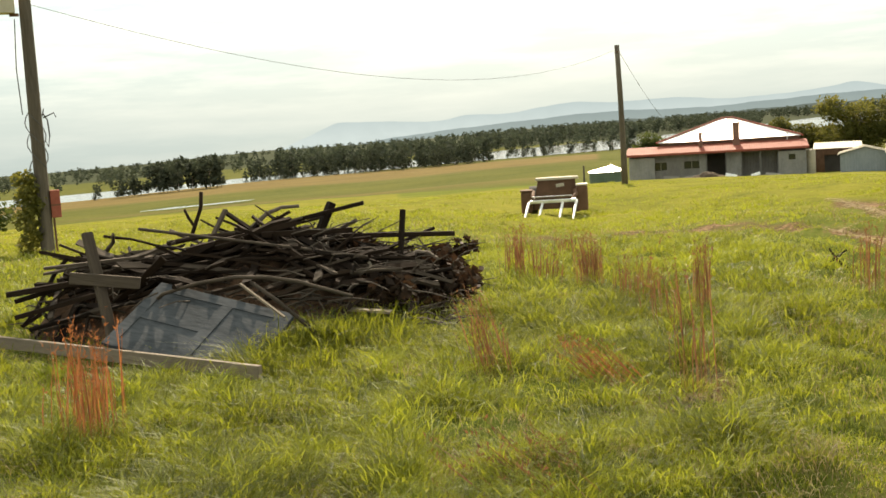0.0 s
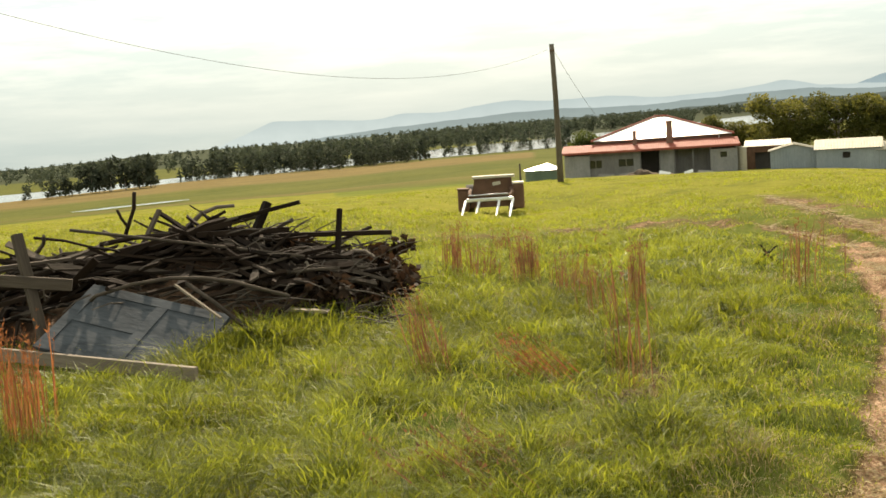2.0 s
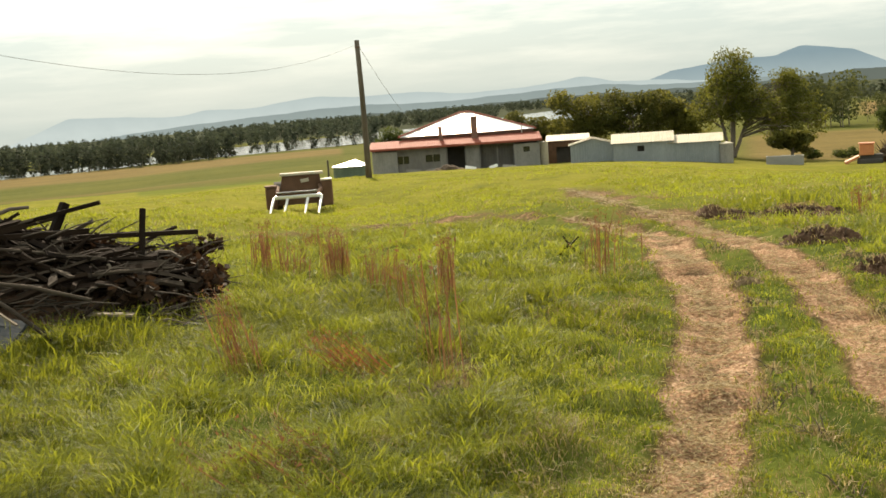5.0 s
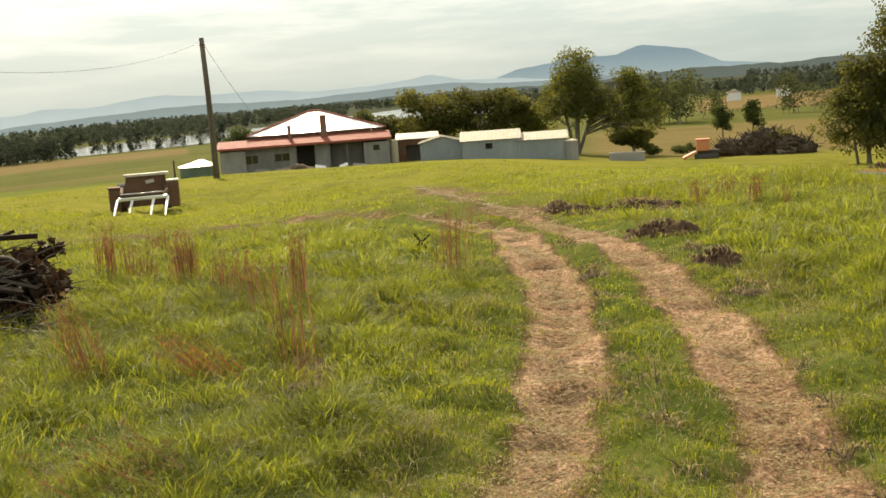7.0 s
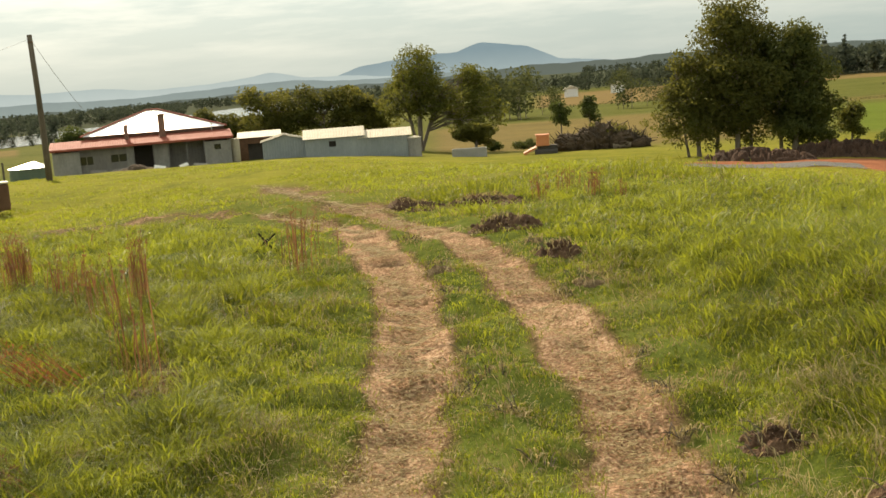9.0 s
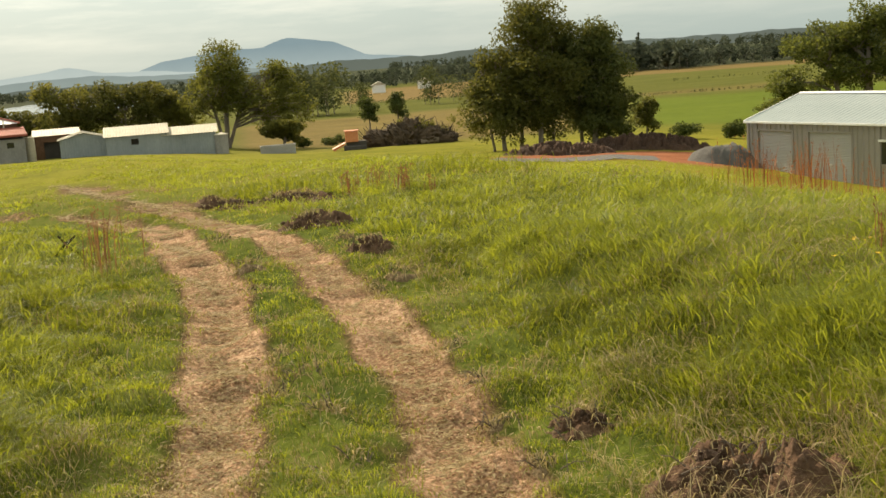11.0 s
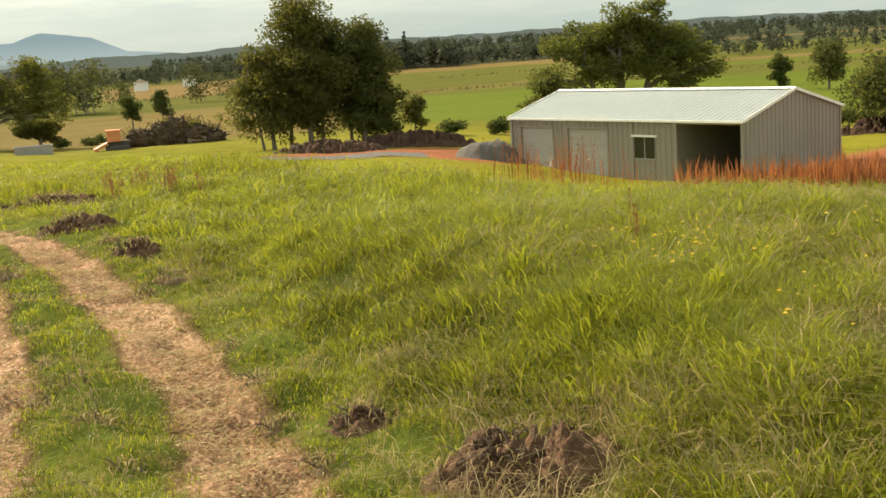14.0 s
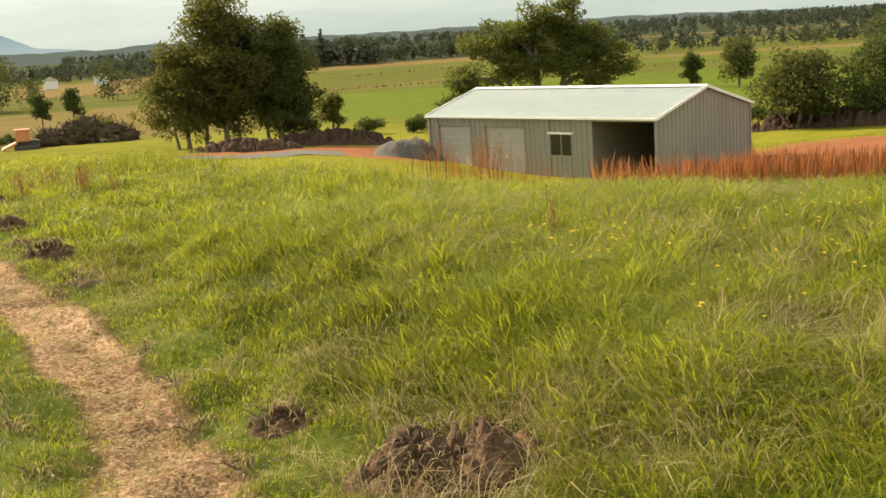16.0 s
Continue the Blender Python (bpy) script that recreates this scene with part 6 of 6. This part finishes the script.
CRUMBS = [crumb_mesh(k) for k in range(3)]
for i, (a, d, w, dp, h) in enumerate(CLODS):
    clod = lumps("soil_clod", a, d, w * 1.15, dp * 1.15, h * 0.62, SOIL_DARK if h > 0.13 else DRY_SOD, "dark clod of dug soil and roots beside the wheel track" if h > 0.13 else "low scrap of dry brown sod beside the wheel track", "soil clod", 20 + i, 0.6, 54, 38, "dug clods", 0.85 if w < 0.5 else 1.15)
    rc = random.Random(300 + i)

    def on_clod(spread):
        u, q = rc.gauss(0, spread), rc.gauss(0, spread)
        top = max(0.0, 1 - u * u - q * q) ** 0.6 * h * 0.62 * 0.78
        return u * w * 0.58, q * dp * 0.58, top

    for k in range(int(34 * w) if h > 0.13 else 0):
        cx, cy, cz = on_clod(0.5)
        share("soil_crumb", CRUMBS[k % 3], clod, pose(cx, cy, cz, rc.uniform(0, 360), rc.uniform(0, 360), 0) @ Matrix.Scale(rc.uniform(0.014, 0.042) * (0.7 + 0.5 * w), 4))
    bm = bmesh.new()
    for k in range(int(34 * w)):
        q0 = Vector(on_clod(0.45))
        dq = Vector((rc.gauss(0, 1), rc.gauss(0, 1), rc.uniform(0.1, 1.0))).normalized() * rc.uniform(0.05, 0.16)
        tube(bm, [q0, q0 + dq * 0.5 + Vector((0, 0, 0.02)), q0 + dq], [0.004, 0.003, 0.0015], 4, False)
    part("torn_root", bm, TWIG, clod, "thin torn roots")["kind"] = "stuff"


def grass_short(x, y, d, a, rng):
    w = wear(x, y)
    lane = np.minimum(off_trail(x, y, TRAILS[0]), off_trail(x, y, TRAILS[1]))
    rise = smooth(0.3, 1.9, lane)
    bank = smooth(38, 50, a) * smooth(1.2, 2.2, lane)
    patch = 0.5 + 0.6 * waves(x, y, 1.7, 11) + 0.45 * waves(x, y, 0.6, 12)
    h = (0.042 + 0.115 * rise + 0.020 * bank) * (0.45 + 1.0 * np.clip(patch, 0, 1.3))
    h = h * (1 - 0.35 * smooth(13, 22, d)) * (1 - 0.25 * smooth(24, 40, d))
    # sunlight put into the tone: lighter on the bank and farther out
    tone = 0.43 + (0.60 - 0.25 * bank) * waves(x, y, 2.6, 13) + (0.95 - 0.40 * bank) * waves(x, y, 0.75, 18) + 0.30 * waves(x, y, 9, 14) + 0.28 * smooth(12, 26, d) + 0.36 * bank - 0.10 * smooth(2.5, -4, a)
    gap = waves(x, y, 0.8, 15) + 0.7 * waves(x, y, 2.8, 16)
    keep = (rng.rand(len(x)) > w * 1.02) & (rng.rand(len(x)) < np.clip(1.05 - (2.0 - 1.2 * bank) * np.clip(-gap - 0.10, 0, 1), 0.12, 1)) & (rng.rand(len(x)) < 0.5 + 0.5 * rise)
    red = smooth(0.2, 0.5, 1 - ((a - 48) / 9.0) ** 2 - ((d - 67) / 11.0) ** 2) + smooth(0.1, 0.4, 1 - ((a - 78) / 11) ** 2 - ((d - 58) / 13) ** 2)
    return keep & (rng.rand(len(x)) > red), h, tone


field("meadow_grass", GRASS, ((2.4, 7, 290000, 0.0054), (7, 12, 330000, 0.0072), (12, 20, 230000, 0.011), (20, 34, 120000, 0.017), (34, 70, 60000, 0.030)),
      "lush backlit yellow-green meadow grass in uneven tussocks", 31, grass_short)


def grass_dry(x, y, d, a, rng):
    w = wear(x, y)
    patch = waves(x, y, 3.0, 41) + 0.7 * waves(x, y, 1.0, 42) + 0.30 * smooth(44, 56, a) + 0.28 * np.exp(-((a - 11) / 8) ** 2 - ((d - 7) / 2.5) ** 2)
    near_rut = np.minimum(off_trail(x, y, TRAILS[0]), off_trail(x, y, TRAILS[1])) < 0.6
    keep = (w < 0.95) & ((patch > 0.16) | (near_rut & (rng.rand(len(x)) < 0.5)) | (rng.rand(len(x)) < 0.15))
    h = np.where(near_rut, 0.03, 0.085 + 0.12 * smooth(40, 55, a))
    return keep, h, 0.45 + 0.4 * waves(x, y, 1.3, 43)


field("dry_grass", STRAW, ((2.4, 7, 75000, 0.0044), (7, 13, 80000, 0.0070), (13, 26, 34000, 0.013)), "pale dry straw among the green grass", 33, grass_dry, 25, 0.6)


def litter():
    """Chopped straw lying flat in the ruts."""
    rng = np.random.RandomState(17)
    V, F, T, off = [], [], [], 0
    for path, n in ((TRAILS[0], 22000), (TRAILS[1], 22000)):
        k = (rng.rand(n) ** 1.5 * 110).astype(int)
        x, y = path[k, 0] + rng.normal(0, 0.13, n), path[k, 1] + rng.normal(0, 0.13, n)
        s = rng.uniform(0.010, 0.032, n) * (1 + np.hypot(x, y) * 0.03)
        a = rng.uniform(0, 6.28, n)
        w = rng.uniform(0.0015, 0.004, n) * (1 + np.hypot(x, y) * 0.06)
        z = ground(x, y) + rng.uniform(0.004, 0.02, n)
        dx, dy, ox, oy = np.cos(a) * s, np.sin(a) * s, -np.sin(a) * w, np.cos(a) * w
        up = rng.uniform(0, 0.012, n)
        v = np.stack([np.stack([x - dx, y - dy, z], -1), np.stack([x + ox, y + oy, z + up * 0.5 + 0.003], -1), np.stack([x + dx, y + dy, z + up], -1), np.stack([x - ox, y - oy, z + up * 0.5], -1)], 1)
        V.append(v.reshape(-1, 3))
        F.append(np.arange(n * 4).reshape(-1, 4) + off)
        T.append(np.repeat(rng.rand(n), 4))
        off += n * 4
    for a, d, w, dp, h in CLODS:
        n = int(260 * w)
        cx, cy = at(a, d)
        x, y = cx + rng.normal(0, w * 0.36, n), cy + rng.normal(0, dp * 0.4, n)
        q = np.clip(1 - ((x - cx) / (w / 2)) ** 2 - ((y - cy) / (dp / 2)) ** 2, 0, 1) ** 0.6
        z = ground(x, y) + h * q * 0.55 + 0.01
        v, f, t = blades(x, y, z, rng.uniform(0.02, 0.07, n), np.full(n, 0.006 + 0.0006 * d), rng.uniform(0.8, 1.6, n), rng.uniform(0, 6.28, n), rng, rng.rand(n))
        V.append(v)
        F.append(np.arange(n * 4).reshape(-1, 4) + off)
        T.append(np.repeat(rng.rand(n), 4))
        off += n * 4
    tagged(new("straw_litter", mesh_np("straw_litter", np.concatenate(V), np.concatenate(F), STRAW, np.concatenate(T))), "pale chopped straw scattered along the wheel ruts", "straw", kind="stuff")


litter()


def tuft(name, az, d, h, n, spread, mat, label, seed, lean=(0, 0), group="dry tufts", w=0.008):
    rng = np.random.RandomState(seed)
    p = spot(az, d)
    x, y = rng.randn(n) * spread * 0.35, rng.randn(n) * spread * 0.35
    hh = h * rng.uniform(0.45, 1.05, n)
    v, f, t = blades(x, y, np.zeros(n), hh, np.full(n, w) * rng.uniform(0.6, 1.5, n), rng.uniform(0.02, 0.16, n) if mat is not GRASS else rng.uniform(0.15, 1.1, n), rng.uniform(0, 6.28, n), rng, rng.uniform(0.1, 1, n) if mat is not GRASS else rng.uniform(0, 0.42, n), 0.6)
    v[:, 0] += lean[0] * np.clip(v[:, 2], 0, 9)
    v[:, 1] += lean[1] * np.clip(v[:, 2], 0, 9)
    v[:, 2] -= 0.4 * (lean[0] ** 2 + lean[1] ** 2) ** 0.5 * np.clip(v[:, 2], 0, 9)
    # feathery seed heads on the upper stems
    k = np.repeat(np.arange(n), 5 if mat is not GRASS else 0)
    q = rng.uniform(0.55, 1.0, len(k))
    base = v.reshape(-1, 4, 3)
    top, mid = base[k, 2], base[k, 1]
    c = mid + (top - mid) * q[:, None]
    s = 0.030 * (1 + d * 0.04) * rng.uniform(0.5, 1.2, len(k))
    o1, o2 = rng.randn(len(k), 3), rng.randn(len(k), 3)
    o1[:, 2] = np.abs(o1[:, 2]) + 0.6
    o1 /= np.linalg.norm(o1, axis=1)[:, None]
    tri = np.stack([c, c + o1 * s[:, None], c + o1 * s[:, None] * 0.5 + o2 * s[:, None] * 0.16], 1).reshape(-1, 3)
    f2 = np.arange(len(tri)).reshape(-1, 3) + len(v)
    if mat is GRASS:
        ob = new(name, mesh_np(name, v, f, mat, t))
        ob.matrix_basis = pose(*p, 0, 0, -az)
        return tagged(ob, label, "grass tuft", group, "stuff")
    e = thing(name, p, label, "grass tuft", group, rz=-az)
    share("stalk_sheaf", mesh_np("stalk_sheaf", v, f, mat, t), e)["kind"] = "stuff"
    share("seed_plume", mesh_np("seed_plume", tri, f2 - len(v), mat, np.repeat(rng.uniform(0.2, 1, len(k)), 3)), e)["kind"] = "stuff"
    return e


RED_LABEL = "upright tuft of red-brown dry seed grass"
for i, (a, d, h, n, s, ln) in enumerate((
        (-18.2, 7.9, 0.92, 110, 0.32, (0.02, 0)), (3.6, 14.3, 0.72, 60, 0.34, (0, 0)), (5.1, 13.9, 0.55, 40, 0.38, (0, 0)), (7.4, 13.3, 0.72, 80, 0.26, (-0.03, 0)), (9.4, 12.0, 0.62, 44, 0.34, (0.02, 0)),
        (10.5, 11.8, 0.45, 18, 0.16, (0, 0)), (12.6, 7.6, 1.18, 24, 0.22, (-0.04, 0)), (11.3, 10.6, 0.72, 20, 0.5, (-0.10, 0)), (12.8, 10.9, 0.78, 46, 0.16, (0, 0)), (20.8, 11.9, 0.80, 50, 0.5, (0.02, 0)),
        (2.4, 8.6, 0.85, 44, 0.24, (-0.22, 0)), (9.2, 8.1, 0.62, 60, 0.30, (-0.75, 0.2)), (6.1, 17.4, 0.5, 30, 0.3, (0, 0)), (5.6, 5.9, 0.5, 70, 0.6, (-0.8, 0.1)),
        (33.4, 18.9, 0.5, 26, 0.25, (0, 0)), (34.7, 19.5, 0.45, 26, 0.4, (0, 0)), (36.2, 18.4, 0.52, 34, 0.25, (0.1, 0)), (37.6, 18.0, 0.4, 14, 0.2, (0, 0)), (59.5, 8.4, 0.62, 9, 0.08, (0, 0)),
        (55.0, 22.5, 1.15, 50, 0.9, (0, 0)), (56.6, 22, 1.4, 90, 0.8, (0, 0)), (53.4, 23, 1.2, 50, 0.8, (0, 0)), (59.2, 21.5, 1.0, 34, 0.9, (0, 0)))):
    tuft("dry_tuft", a, d, h, n, s, REDGRASS if i in (0, 11) or i > 18 else BROWNGRASS, RED_LABEL, 100 + i, ln, w=0.0045 + 0.0004 * d)

# long green bunches round the heap and the track
for i, (a, d, h, n, s) in enumerate(((-8.0, 10.4, 0.42, 110, 0.7), (-5.5, 10.6, 0.48, 130, 0.7), (-3.5, 11.2, 0.5, 120, 0.7), (-6.8, 9.6, 0.36, 110, 0.7), (-1.6, 12.2, 0.45, 110, 0.8), (2.5, 11.6, 0.32, 90, 0.6), (4.0, 11.4, 0.34, 90, 0.5),
                                    (-18.5, 7.5, 0.30, 120, 0.6), (-12, 7.6, 0.28, 110, 0.7), (17.0, 10.6, 0.30, 120, 0.55), (12.4, 11.6, 0.28, 100, 0.5), (19.4, 9.6, 0.25, 90, 0.5), (14.6, 6.6, 0.22, 80, 0.5),
                                    (38.5, 23, 0.55, 90, 1.6), (41.5, 23, 0.5, 90, 1.6), (50.0, 17, 0.45, 90, 1.2), (27.5, 20, 0.4, 80, 1.0), (30.4, 20.5, 0.45, 80, 1.2))):
    tuft("grass_clump", a, d, h * 0.8, n * 3, s, GRASS, "long green grass standing in a thick bunch", 200 + i, (0, 0), "grass clumps", 0.004 + 0.0005 * d)


def red_belt():
    """The stand of red seed grass in front of the bare ground."""
    rng = np.random.RandomState(55)
    n = 15000
    a = 61.5 + 20 * rng.rand(n) ** 0.75
    d = rng.uniform(23, 38, n)
    dens = 0.5 + 0.5 * waves(d * np.sin(np.radians(a)), d * np.cos(np.radians(a)), 3.2, 56) + smooth(66, 72, a) * 0.4
    k = rng.rand(n) < np.clip(dens, 0.1, 1)
    a, d = a[k], d[k]
    x, y = d * np.sin(np.radians(a)), d * np.cos(np.radians(a))
    z = ground(x, y)
    v, f, t = blades(x, y, z, rng.uniform(0.5, 1.15, len(x)), rng.uniform(0.02, 0.045, len(x)), rng.uniform(0.02, 0.2, len(x)), rng.uniform(0, 6.28, len(x)), rng, rng.uniform(0, 1, len(x)), 0.65)
    tagged(new("red_grass", mesh_np("red_grass", v, f, REDGRASS, t)), "dense stand of red-brown seed grass before the bare ground", "grass", kind="stuff")


red_belt()


def flowers():
    rng = np.random.RandomState(77)
    V, F, off = [], [], 0
    for a, d, n, s in ((60.6, 7.3, 26, 0.18), (61.6, 7.0, 22, 0.16), (63.0, 6.7, 16, 0.16), (58.0, 7.4, 10, 0.12), (71.2, 7.9, 24, 0.25), (72.6, 9.0, 24, 0.4), (74.5, 8.8, 14, 0.3), (68.8, 5.6, 14, 0.18), (72.8, 6.6, 12, 0.25), (67.5, 11.5, 10, 0.4), (75, 7.4, 12, 0.3)):
        cx, cy = at(a, d)
        for _ in range(n // 2 + 2):
            x, y = cx + rng.randn() * s, cy + rng.randn() * s
            z = gz(x, y) + rng.uniform(0.24, 0.40)
            r = rng.uniform(0.007, 0.013)
            ph = rng.uniform(0, 1)
            for k in range(5):
                q = ph + k * 2 * math.pi / 5
                V += [(x, y, z), (x + r * math.cos(q - 0.5), y + r * math.sin(q - 0.5), z + r * 0.6), (x + r * 1.3 * math.cos(q), y + r * 1.3 * math.sin(q), z + r * 0.9), (x + r * math.cos(q + 0.5), y + r * math.sin(q + 0.5), z + r * 0.6)]
                F.append((off, off + 1, off + 2, off + 3))
                off += 4
    tagged(new("wildflowers", mesh_np("wildflowers", np.array(V), np.array(F), YELLOW)), "small yellow wildflowers scattered through the grass", "flowers", kind="stuff")


flowers()

# forked dead stick in the grass
e = thing("dead_stick", spot(19.3, 13.9), "small dark forked dead stick in the grass", "stick", rz=-19)
part("stem", tube(bmesh.new(), [(-0.14, 0, 0.0), (-0.03, 0, 0.12), (0.12, 0, 0.24)], [0.02, 0.018, 0.01], 7), WOOD_DARK, e)
part("fork", tube(bmesh.new(), [(0.15, 0, 0.0), (0.02, 0, 0.11), (-0.08, 0, 0.26)], [0.02, 0.018, 0.01], 7), WOOD_DARK, e)
